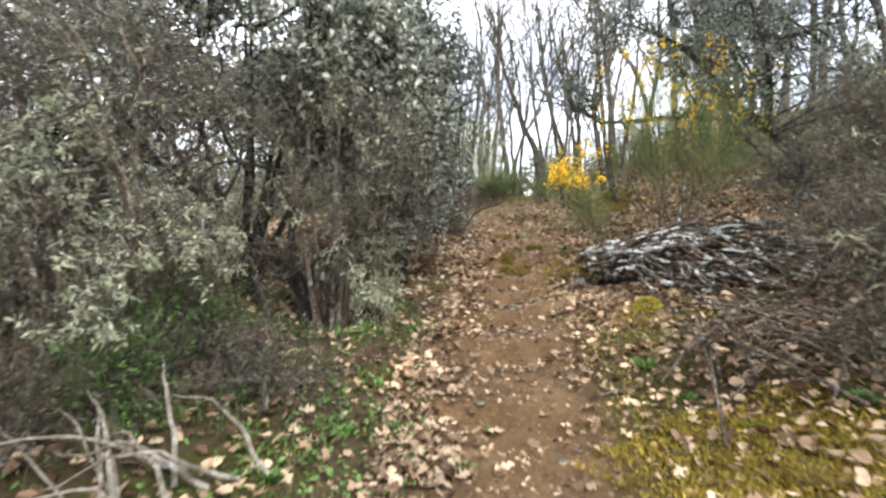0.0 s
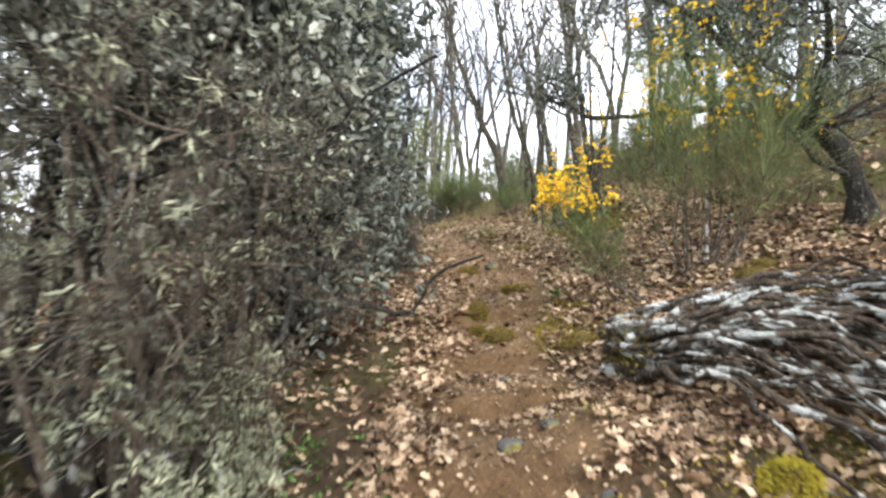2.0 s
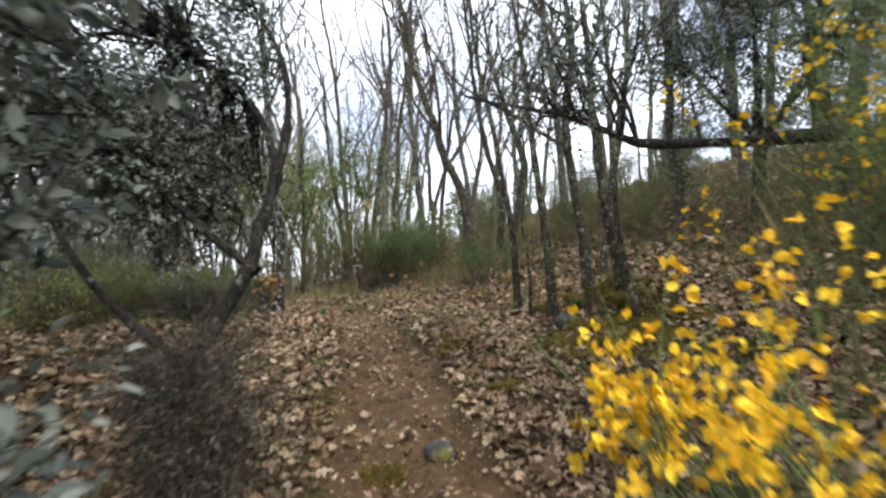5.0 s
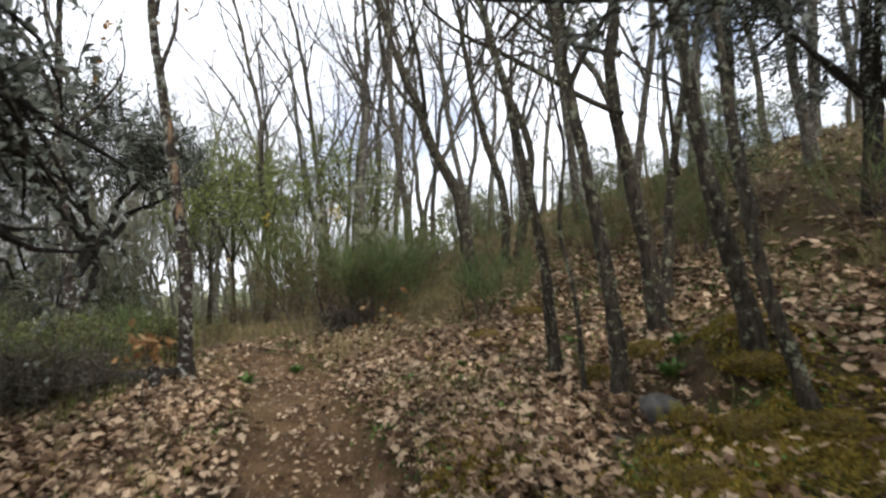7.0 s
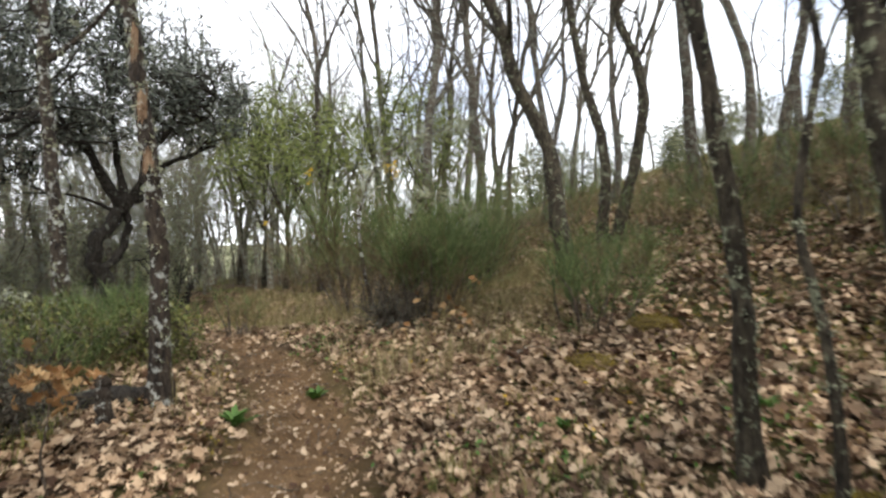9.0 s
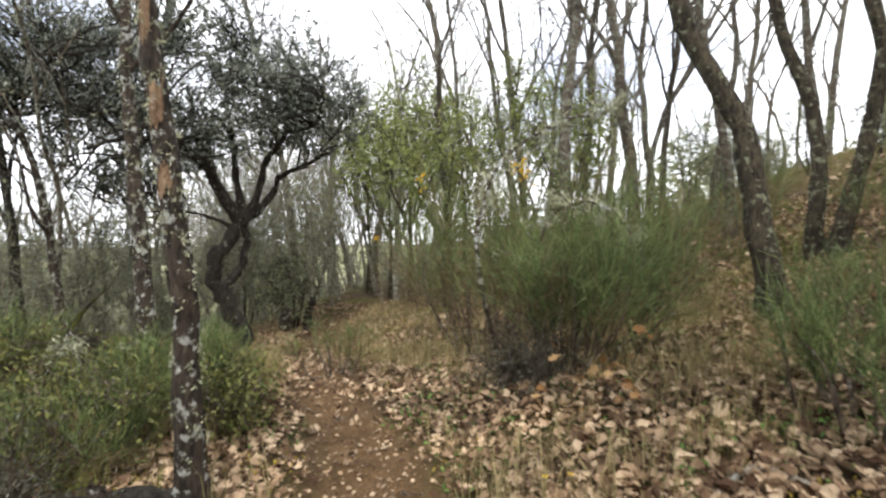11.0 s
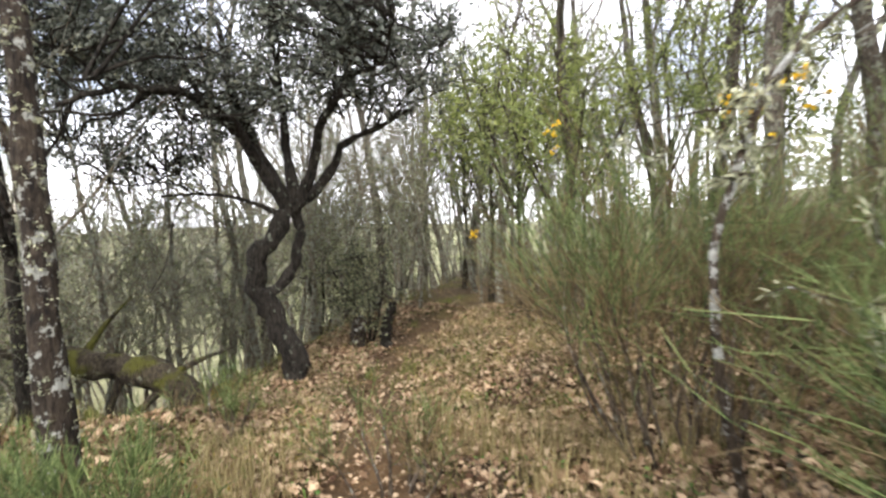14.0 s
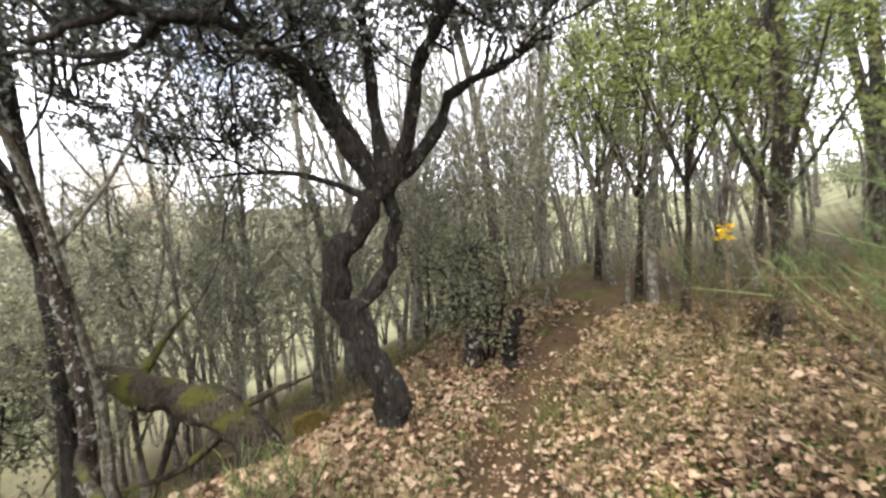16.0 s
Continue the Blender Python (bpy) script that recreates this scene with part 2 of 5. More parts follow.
def stuff_part(name, geo, mat, parent, label=""):
    """A part of countless small pieces."""
    return tagged(part(name, geo, mat, parent, label), kind="stuff")


def unit(v):
    return v / np.maximum(np.linalg.norm(v, axis=-1, keepdims=True), 1e-9)


def tubes(geo, P, R, sides=5, knobs=0.0, rng=None):
    """n round stems at once: P (n, k, 3) their lines, R (n, k) their radii; closed at the tip."""
    P, R = np.asarray(P, float), np.asarray(R, float)
    if P.ndim == 2:
        P, R = P[None], R[None]
    n, k = R.shape
    T = unit(np.gradient(P, axis=1))
    ref = np.where(np.abs(T[..., 2:3]) > .9, (1., 0, 0), (0, 0, 1.))
    ref = np.broadcast_to(ref[:, :1], T.shape)
    A = unit(np.cross(ref, T))
    B = np.cross(T, A)
    a = np.arange(sides) * 2 * np.pi / sides
    r = R[..., None]
    if knobs and rng is not None:
        r = r * (1 + knobs * rng.standard_normal((n, k, sides)))
    V = P[:, :, None] + r[..., None] * (np.cos(a)[:, None] * A[:, :, None] + np.sin(a)[:, None] * B[:, :, None])
    i = np.arange(n)[:, None, None] * k * sides
    j = np.arange(k - 1)[None, :, None] * sides
    s = np.arange(sides)[None, None]
    s2 = (s + 1) % sides
    quads = np.stack([i + j + s, i + j + s2, i + j + sides + s2, i + j + sides + s], -1).reshape(-1, 4)
    geo.add(V, quads)


def resample(points, k, rng=None, wobble=0.0):
    """A smooth line of k points through the given ones."""
    p = np.array(points, float)
    t = np.r_[0, np.cumsum(np.linalg.norm(np.diff(p, axis=0), axis=1))]
    q = np.stack([spline(np.linspace(0, t[-1], k), t, p[:, c]) for c in range(3)], 1)
    if wobble:
        w = rng.standard_normal((k, 3)) * wobble
        w[0] = 0
        q += (w + np.roll(w, 1, 0)) / 2
    return q


def flat_leaves(geo, C, D, N, length, width, fold=.25):
    """Folded pointed leaves: C foot, D the way each points, N roughly its upper side."""
    D = unit(D)
    S = unit(np.cross(D, N))
    U = np.cross(S, D)
    L, W = np.asarray(length)[:, None], np.asarray(width)[:, None]
    V = np.stack([C, C + .35 * L * D + .5 * W * S + fold * W * U, C + .75 * L * D + .4 * W * S + fold * W * U, C + L * D,
                  C + .75 * L * D - .4 * W * S + fold * W * U, C + .35 * L * D - .5 * W * S + fold * W * U], 1)
    i = np.arange(len(C))[:, None] * 6
    geo.add(V, [i + np.array([[0, 1, 2, 3]]), i + np.array([[0, 3, 4, 5]])])


def needles(geo, C, D, length, width, rng):
    """Narrow leaves of two faces, folded along the middle."""
    D = unit(D)
    S = unit(np.cross(D, rng.standard_normal(D.shape)))
    U = np.cross(S, D)
    L, W = np.asarray(length)[:, None], np.asarray(width)[:, None]
    V = np.stack([C, C + .5 * L * D + .5 * W * S + .3 * W * U, C + L * D, C + .5 * L * D - .5 * W * S + .3 * W * U], 1)
    i = np.arange(len(C))[:, None] * 4
    geo.add(V, np.concatenate([i + np.array([[0, 1, 2]]), i + np.array([[0, 2, 3]])]))


def stems_between(A, B, k, rng, bow=.12):
    """Lines from A to B (n, 3), each bent its own way."""
    s = np.linspace(0, 1, k)[None, :, None]
    span = np.linalg.norm(B - A, axis=1)[:, None, None]
    b1, b2 = rng.standard_normal((2, len(A), 1, 3)) * bow * span
    return A[:, None] * (1 - s) + B[:, None] * s + b1 * np.sin(np.pi * s) + b2 * np.sin(2 * np.pi * s) * .5


def in_ball(n, centre, size, rng, hollow=.0):
    d = unit(rng.standard_normal((n, 3)))
    return np.array(centre) + d * np.array(size) * (hollow + (1 - hollow) * rng.random((n, 1)) ** .45)


def top(name, x, y, z=None):
    ob = new(name)
    ob.location = (x, y, float(ground_z(x, y)) if z is None else z)
    return ob


def local(ob, p):
    return np.asarray(p, float) - np.array(ob.location)


# ---------------------------------------------------------------- ground
def steps_out(lo, hi, d, far):
    core = list(np.arange(lo, hi, d))
    out, s = [], d
    x = core[-1]
    while x < far:
        s *= 1.16
        x += s
        out.append(x)
    back, s, x = [], d, lo
    while x > -far:
        s *= 1.16
        x -= s
        back.append(x)
    return np.array(back[::-1] + core + out)


def make_ground():
    xs, ys = steps_out(-4.5, 5.5, .085, 420), steps_out(-.5, 20, .085, 420)
    X, Y = np.meshgrid(xs, ys)
    rng = np.random.default_rng(5)
    Z = ground_z(X, Y) + rng.standard_normal(X.shape) * .008 * (np.hypot(X, Y - 9) < 14)
    nx, ny = len(xs), len(ys)
    i = (np.arange(ny - 1)[:, None] * nx + np.arange(nx - 1)).reshape(-1, 1)
    g = Geo().add(np.stack([X, Y, Z], -1), i + np.array([[0, 1, nx + 1, nx]]))
    ob = part("ground", g, SOIL)
    u = X - spline(Y, PATH_Y, PATH_X)
    wob = .12 * np.sin(2.3 * Y) + .08 * np.sin(5.9 * Y + 1)
    half = np.interp(Y, [0, 5, 8, 10, 13, 16, 20], [.48, .52, .5, .42, .3, .22, .2])
    worn = 1 / (1 + np.exp((np.abs(u + wob * .5) - half) / .07))
    worn = worn * np.interp(Y, [15.3, 17.5], [1, .35])
    at = ob.data.attributes.new("worn", "FLOAT", "POINT")
    at.data.foreach_set("value", worn.ravel().astype(np.float32))
    meadow = np.clip((np.hypot(X, Y - 9) - 14) / 14, 0, 1)
    at = ob.data.attributes.new("meadow", "FLOAT", "POINT")
    at.data.foreach_set("value", meadow.ravel().astype(np.float32))
    return tagged(ob, "trodden brown earth path through leaf litter on a wooded slope", "ground", kind="structure")


make_ground()


# ---------------------------------------------------------------- plants
def crowned_tree(name, base, limbs, balls, n_branch, leaf, bark_mat, leaf_mat, seed, twigs=6, leaves=7, hollow=.35,
                 label="", category="tree", trunk_name="trunk", group="", droop=0.0, twig_len=.28, leaf_aspect=.5, lichen=0, stretch=1.0, extra=0, coarse=False):
    """An evergreen: given limbs (lines with radii at foot and tip), boughs that reach into the crown's balls, twigs and single leaves."""
    rng = np.random.default_rng(seed)
    ob = top(name, *base)
    lines = []
    for n, (pts, r0, r1) in enumerate(limbs):
        k = max(8, 4 * len(pts))
        line = resample(local(ob, pts), k, rng, r0 * .25)
        rad = np.linspace(r0 ** .5, r1 ** .5, k) ** 2
        rad = rad * (1 + .12 * np.sin(np.arange(k) * 1.7 + n))
        if n == 0:
            rad[:2] *= (1.45, 1.15)
        g = Geo()
        tubes(g, line, rad, 9, .07, rng)
        part(trunk_name if n == 0 else "limb", g, bark_mat, ob)
        lines.append((line, rad))
    for _ in range(extra):
        # crooked side limbs
        line, rad = lines[int(rng.integers(min(2, len(limbs) - 1), len(limbs)))]
        i = int(rng.integers(len(line) // 2, len(line) - 1))
        way = unit(line[i] - line[max(i - 3, 0)]) * .5 + rng.standard_normal(3) * .6 + (0, 0, .35)
        p, q = line[i], [line[i]]
        for _ in range(5):
            way = unit(way + rng.standard_normal(3) * .38 + (0, 0, .06))
            p = p + way * rng.uniform(.12, .3)
            q.append(p)
        s = resample(q, 14)
        w = np.linspace(min(.03, rad[i] * .6), .006, 14)
        g = Geo()
        tubes(g, s, w, 6, .06, rng)
        part("limb", g, bark_mat, ob)
        lines.append((s, w))
    nodes = np.concatenate([l[len(l) // 3:] for l, _ in lines])
    share = np.array([b[2] for b in balls], float)
    B = np.concatenate([in_ball(int(n_branch * s), local(ob, c), r, rng, hollow) for (c, r, _), s in zip(balls, share / share.sum())])
    near = np.linalg.norm(B[:, None] - nodes[None], axis=2)
    near += rng.random(near.shape) * .35
    A = nodes[near.argmin(1)]
    K = 7
    P = stems_between(A, B, K, rng, .1)
    span = np.linalg.norm(B - A, axis=1)
    r0 = np.clip(.004 + .012 * span, .004, .035)
    g = Geo()
    tubes(g, P, r0[:, None] * np.linspace(1, .3, K), 3 if coarse else 5)
    # twigs along the outer part of each bough
    n = len(B)
    pick = rng.integers(K // 2 - 1, K, (n, twigs))
    F = P[np.arange(n)[:, None], pick].reshape(-1, 3)
    D = unit(rng.standard_normal((n * twigs, 3)) + np.repeat(unit(B - A), twigs, 0) * .8 + (0, 0, .25 - droop))
    tl = twig_len * (.5 + rng.random(n * twigs))
    kt = 2 if coarse else 3
    Q = stems_between(F, F + D * tl[:, None], kt, rng, .1)
    tubes(g, Q, np.full((len(F), 1), .0028) * np.linspace(1, .5, kt), 3)
    stuff_part("branchwork", g, bark_mat, ob)
    s = rng.random((len(F), leaves))
    C = F[:, None] + D[:, None] * (tl[:, None] * (.15 + .9 * s))[..., None] + rng.standard_normal((len(F), leaves, 3)) * .018
    C = C.reshape(-1, 3)
    LD = unit(rng.standard_normal(C.shape) + np.repeat(D, leaves, 0) * .9)
    size = leaf * (.6 + .7 * rng.random(len(C)))
    g = Geo()
    if leaf_aspect < .35 or coarse:
        needles(g, C, LD, size * stretch, size * leaf_aspect, rng)
    else:
        flat_leaves(g, C, LD, rng.standard_normal(C.shape) * .7 + (0, 0, 1), size, size * leaf_aspect)
    stuff_part("crown", g, leaf_mat, ob)
    if lichen:
        stuff_part("lichen", lichen_tufts(P.reshape(-1, 3)[rng.integers(0, n * K, lichen)], rng), LICHEN, ob, "pale grey-green lichen tufts")
    return tagged(ob, label, category, group)


def lichen_tufts(C, rng, size=.05, wide=.2):
    """Beard lichen: small bunches of short pale threads."""
    m = 9
    D = unit(rng.standard_normal((len(C), m, 3)) + (0, 0, -.5)).reshape(-1, 3)
    g = Geo()
    needles(g, np.repeat(C, m, 0) + rng.standard_normal((len(C) * m, 3)) * size * .35, D, size * (.5 + rng.random(len(D))), np.full(len(D), size * wide), rng)
    return g


def grow(rng, start, way, length, r, level, spec, out):
    """One bare branch and those that leave it; out collects lines and radii by level."""
    k = spec["k"][level]
    p, d, line = np.array(start, float), unit(np.array(way, float)), [np.array(start, float)]
    for _ in range(k - 1):
        d = unit(d + rng.standard_normal(3) * spec["bend"][level] + np.array((0, 0, spec["up"][level])))
        p = p + d * length / (k - 1)
        line.append(p)
    line = np.array(line)
    rad = r * np.linspace(1, spec["taper"][level], k)
    out.setdefault(level, []).append((line, rad))
    if level + 1 >= len(spec["n"]) + 1:
        return
    for c in range(spec["n"][level]):
        s = spec["from"][level] + (1 - spec["from"][level]) * (c + rng.random()) / spec["n"][level]
        i = min(int(s * (k - 1)), k - 2)
        tangent = unit(line[i + 1] - line[i])
        side = unit(np.cross(tangent, rng.standard_normal(3)))
        a = radians(rng.uniform(*spec["angle"][level]))
        q = line[i] + (line[i + 1] - line[i]) * (s * (k - 1) - i)
        grow(rng, q, tangent * np.cos(a) + side * np.sin(a), length * spec["short"][level] * (1.15 - .55 * s) * rng.uniform(.7, 1.2),
             max(.003, rad[i] * spec["thin"][level]), level + 1, spec, out)


OAK = dict(k=(12, 8, 6, 5), bend=(.10, .17, .2, .22), up=(.05, .12, .08, .05), taper=(.3, .3, .4, .4), n=(9, 6, 4),
           short=(.5, .5, .5), thin=(.5, .55, .6), angle=((22, 48), (25, 55), (25, 60)))
OAK["from"] = (.3, .2, .2)


def bare_oak(name, x, y, height, r, lean=(0, 0), seed=1, mat=None, spec=OAK, label="", group="", line=None, lichen=60, dry=0, lift=None, sides=9):
    """A leafless oak: trunk, limbs, twigs and tufts of lichen."""
    rng = np.random.default_rng(seed)
    mat = mat or BARK_OAK
    ob = top(name, x, y)
    spec = dict(spec)
    if lift:
        spec["from"] = (lift, .2, .2)
    out = {}
    grow(rng, (0, 0, -.12), (lean[0], lean[1], 1), height, r, 0, spec, out)
    if line is not None:
        # the trunk follows a given line
        k = spec["k"][0]
        want = resample([(x, y, ob.location.z - .12)] + list(line), k) - np.array(ob.location)
        old = out[0][0][0]
        shift = want - old
        for level in out:
            if level:
                out[level] = [(l + shift[np.abs(old[:, 2] - l[0, 2]).argmin()], q) for l, q in out[level]]
        out[0] = [(want, out[0][0][1])]
    trunk, rad = out[0][0]
    fine = resample(trunk, 30, rng, r * .12)
    rad = np.interp(np.linspace(0, 1, 30), np.linspace(0, 1, len(rad)), rad)
    rad[:4] *= (1.5, 1.3, 1.12, 1.03)
    g = Geo()
    tubes(g, fine, rad * (1 + .06 * np.sin(np.arange(30) * 2.1)), sides, .06, rng)
    part("trunk", g, mat, ob)
    for l, q in out.get(1, []):
        g = Geo()
        tubes(g, resample(l, 12), np.interp(np.linspace(0, 1, 12), np.linspace(0, 1, len(q)), q), 6, .05, rng)
        part("limb", g, mat, ob)
    g = Geo()
    for level, s in ((2, 4), (3, 3)):
        if level in out:
            tubes(g, np.array([l for l, _ in out[level]]), np.array([q for _, q in out[level]]), s)
    stuff_part("branchwork", g, mat, ob)
    if lichen:
        pool = np.concatenate([fine[4:]] + [l for l, _ in out[1]] + [l for l, _ in out[2]])
        C = pool[rng.integers(0, len(pool), lichen)]
        i = rng.integers(2, 24, lichen)
        a = rng.random(lichen) * 2 * np.pi
        crust = fine[i] + (fine[i + 1] - fine[i]) * rng.random((lichen, 1)) + np.stack([np.cos(a), np.sin(a), 0 * a], 1) * rad[i][:, None] * .95
        g = lichen_tufts(C[:lichen // 2] + rng.standard_normal((lichen // 2, 3)) * .012, rng, .038, .32)
        flakes = lichen_tufts(crust, rng, .018, .5)
        g.add(flakes.v[0], flakes.f[0])
        stuff_part("lichen", g, LICHEN, ob, "pale grey-green lichen tufts")
    if dry:
        ends = np.concatenate([l[-2:] for l, _ in out[3]])
        C = ends[rng.integers(0, len(ends), dry)]
        g = Geo()
        flat_leaves(g, C, rng.standard_normal(C.shape) + (0, 0, -.6), rng.standard_normal(C.shape), .05 + .05 * rng.random(dry), .03 + .03 * rng.random(dry))
        stuff_part("dry_foliage", g, LEAF_DRY, ob, "withered brown leaves still hanging")
    return tagged(ob, label, "tree", group)


def broom(name, x, y, height, spread, shoots, seed, label, flowers=0, brown=.3, lean=(0, 0), group="", flower_top=.6, fine=4):
    """Broom: many thin straight shoots from a few woody stems, in tufts of ever finer ones."""
    rng = np.random.default_rng(seed)
    ob = top(name, x, y)
    n0 = max(8, shoots // 22)
    ang = rng.random(n0) * 2 * np.pi
    rad = spread * rng.random(n0) ** .5
    B = np.stack([np.cos(ang) * rad * .9 + lean[0], np.sin(ang) * rad * .9 + lean[1], height * (.5 + .35 * rng.random(n0)) * (1 - .35 * (rad / spread) ** 2)], 1)
    A = np.stack([np.cos(ang) * .35 * rad, np.sin(ang) * .35 * rad, np.full(n0, -.05)], 1)
    P = stems_between(A, B, 9, rng, .07)
    for q, w in zip(P, .007 + .008 * rng.random(n0)):
        g = Geo()
        tubes(g, q, w * np.linspace(1, .35, 9), 5)
        part("stem", g, BARK_TWIG, ob)
    # shoots
    i = rng.integers(0, n0, shoots)
    f = P[i, rng.integers(4, 9, shoots)]
    way = unit(unit(B - A)[i] * .8 + rng.standard_normal((shoots, 3)) * .55 + (0, 0, .5))
    ln = height * .34 * (.5 + rng.random(shoots))
    S = stems_between(f, f + way * ln[:, None], 5, rng, .08)
    isb = rng.random(shoots) < np.clip(brown * np.where(S[:, -1, 2] < .62 * height, 1.7, .5), 0, .95)
    for sel, nm, mat in ((~isb, "foliage", LEAF_BROOM), (isb, "dry_foliage", LEAF_BROWN)):
        g = Geo()
        q = S[sel]
        if not len(q):
            continue
        tubes(g, q, np.full((len(q), 1), .0021) * np.linspace(1, .5, 5), 3)
        m = len(q)
        c = q[np.arange(m)[:, None], rng.integers(1, 5, (m, fine))].reshape(-1, 3)
        d = unit(np.repeat(unit(q[:, -1] - q[:, 0]), fine, 0) + rng.standard_normal((m * fine, 3)) * .45)
        e = c + d * (height * .13 * (.5 + rng.random(len(c))))[:, None]
        tubes(g, np.stack([c, e], 1), np.full((len(c), 1), .0019) * np.array([1, .5]), 3)
        stuff_part(nm, g, mat, ob)
    if flowers:
        pool = S[S[:, -1, 2] > height * flower_top] if (S[:, -1, 2] > height * flower_top).any() else S
        c = pool[rng.integers(0, len(pool), max(1, flowers // 7)), -1]
        c = np.repeat(c, 7, 0) + rng.standard_normal((len(c) * 7, 3)) * np.array([.035, .035, .06])
        g = Geo()
        for _ in range(3):
            flat_leaves(g, c, rng.standard_normal(c.shape), rng.standard_normal(c.shape), .018 + .014 * rng.random(len(c)), .016 + .01 * rng.random(len(c)))
        stuff_part("blossom", g, PETAL, ob, "bright yellow pea flowers")
    return tagged(ob, label, "shrub", group)


def heath(name, x, y, height, spread, seed, label, n=190, leaf_mat=None, lichen=0, lean=(0, 0), stems=9, dense=12, group=""):
    """Tree heath: dark crooked stems, feathery twigs with very small leaves."""
    rng = np.random.default_rng(seed)
    z = float(ground_z(x, y))
    limbs = []
    for s in range(stems):
        a = 2 * np.pi * (s + rng.random() * .6) / stems
        q = spread * (.25 + .55 * rng.random())
        h = height * (.5 + .35 * rng.random())
        limbs.append((((x + .1 * np.cos(a), y + .1 * np.sin(a), z - .08),
                       (x + .45 * q * np.cos(a) + rng.normal() * .08 + lean[0] * .4, y + .45 * q * np.sin(a) + rng.normal() * .08 + lean[1] * .4, z + h * .45),
                       (x + q * np.cos(a) + lean[0], y + q * np.sin(a) + lean[1], z + h)), .022 + .02 * rng.random(), .007))
    c = (x + lean[0], y + lean[1], z + height * .54)
    return crowned_tree(name, (x, y), limbs, [(c, (spread, spread, height * .48), 1)], n, .025, BARK_TWIG, leaf_mat or LEAF_HEATH, seed,
                        twigs=dense, leaves=10, hollow=.4, label=label, category="shrub", trunk_name="stem", twig_len=.3, leaf_aspect=.3, lichen=lichen, stretch=1.3, group=group)


# ---------------------------------------------------------------- evergreen shrubs along the lower path
def gz(x, y):
    return float(ground_z(x, y))


def bush_limbs(x, y, ends, r=.035):
    z = gz(x, y)
    return [(((x, y, z - .1), (x + .4 * (ex - x) + .08, y + .4 * (ey - y) - .05, z + .45 * (ez - z)), (ex, ey, ez)), r, .01) for ex, ey, ez in ends]


crowned_tree("holm_oak_shrub", (-.75, 6.5),
             bush_limbs(-.75, 6.5, [(-.7, 6.5, 3.9), (.1, 6.3, 3.4), (-.2, 7.2, 3.8), (-1.4, 6.2, 3.7), (-.6, 5.7, 3.3), (-.1, 6.9, 2.5), (-.3, 5.9, 2.2)], .045),
             [((-.55, 6.5, 3.45), (1.0, 1.1, 1.15), 5), ((-.35, 6.3, 2.2), (.75, .8, .85), 3), ((-1.5, 6.3, 3.0), (1.0, .9, 1.2), 2)],
             330, .065, BARK_HOLM, LEAF_HOLM, 11, twigs=7, leaves=9, label="dense dark grey-green holm oak shrub leaning over the path", category="shrub", lichen=60, extra=14)
crowned_tree("holm_oak_shrub", (-1.75, 4.9),
             bush_limbs(-1.75, 4.9, [(-1.7, 4.9, 3.9), (-1.0, 4.6, 3.5), (-2.4, 4.6, 3.7), (-1.5, 5.6, 3.6), (-1.3, 4.0, 3.1), (-.6, 5.1, 3.3)], .045) + [(((-.95, 4.25, .85), (-1.06, 4.2, 1.3), (-1.32, 4.1, 1.59), (-1.63, 4.0, 1.91), (-1.87, 3.9, 2.08), (-2.1, 3.7, 2.5)), .05, .018),
                                                                                                                                                                            (((-.95, 4.3, .9), (-.88, 4.2, 1.4), (-.7, 4.2, 1.58), (-.45, 4.3, 1.69), (-.2, 4.4, 1.84), (.0, 4.5, 2.02)), .045, .014),
                                                                                                                                                                            (((-1.0, 4.4, 1.0), (-1.15, 4.5, 1.8), (-1.0, 4.5, 2.3), (-1.2, 4.4, 2.8)), .045, .016)],
             [((-1.5, 4.8, 3.35), (1.2, 1.1, .95), 5), ((-.65, 5.0, 3.05), (.7, .7, .75), 3)],
             330, .06, BARK_HOLM, LEAF_GREY_LIT, 12, twigs=7, leaves=9, label="tall grey-green holm oak shrub with crooked dark stems", category="shrub", lichen=220, extra=16)
crowned_tree("holm_oak_shrub", (-4.2, 5.6),
             bush_limbs(-4.2, 5.6, [(-4.0, 5.6, 4.2), (-3.2, 5.2, 3.9), (-5.0, 5.3, 4.0), (-3.7, 6.4, 4.0)], .05),
             [((-3.9, 5.5, 3.2), (1.6, 1.4, 1.5), 1)],
             330, .055, BARK_HOLM, LEAF_GREY_LIT, 13, twigs=7, leaves=9, label="tall grey-green holm oak shrub behind the heath", category="shrub", lichen=120)
# the holm oak that leans over the path, higher up
z0 = gz(-.35, 8.75)
crowned_tree("holm_oak_tree", (-.35, 8.75),
             [(((-.4, 8.75, z0 - .1), (-.08, 8.85, 2.25), (.13, 8.96, 2.69), (.19, 9.11, 3.01), (.28, 9.21, 3.34), (.33, 9.25, 3.7)), .056, .036),
              (((.28, 9.21, 3.4), (.05, 9.4, 3.9), (-.5, 9.6, 4.4)), .03, .012), (((.33, 9.25, 3.65), (.3, 9.3, 4.1), (.0, 9.5, 4.7)), .03, .012),
              (((.2, 8.96, 2.7), (-.4, 9.2, 3.2), (-.9, 9.5, 3.7)), .035, .01), (((-.1, 8.83, 2.1), (-.6, 8.6, 2.7), (-1.0, 8.7, 3.4)), .035, .01)],
             [((-.75, 9.5, 4.4), (1.1, 1.0, .75), 3), ((-1.1, 9.1, 3.4), (.75, .8, .7), 2), ((-.6, 10.3, 3.5), (.8, .8, .8), 2)], 320, .045, BARK_HOLM, LEAF_HOLM, 14, twigs=7, leaves=8,
             label="young holm oak with a dark leaning trunk beside the path", lichen=30)

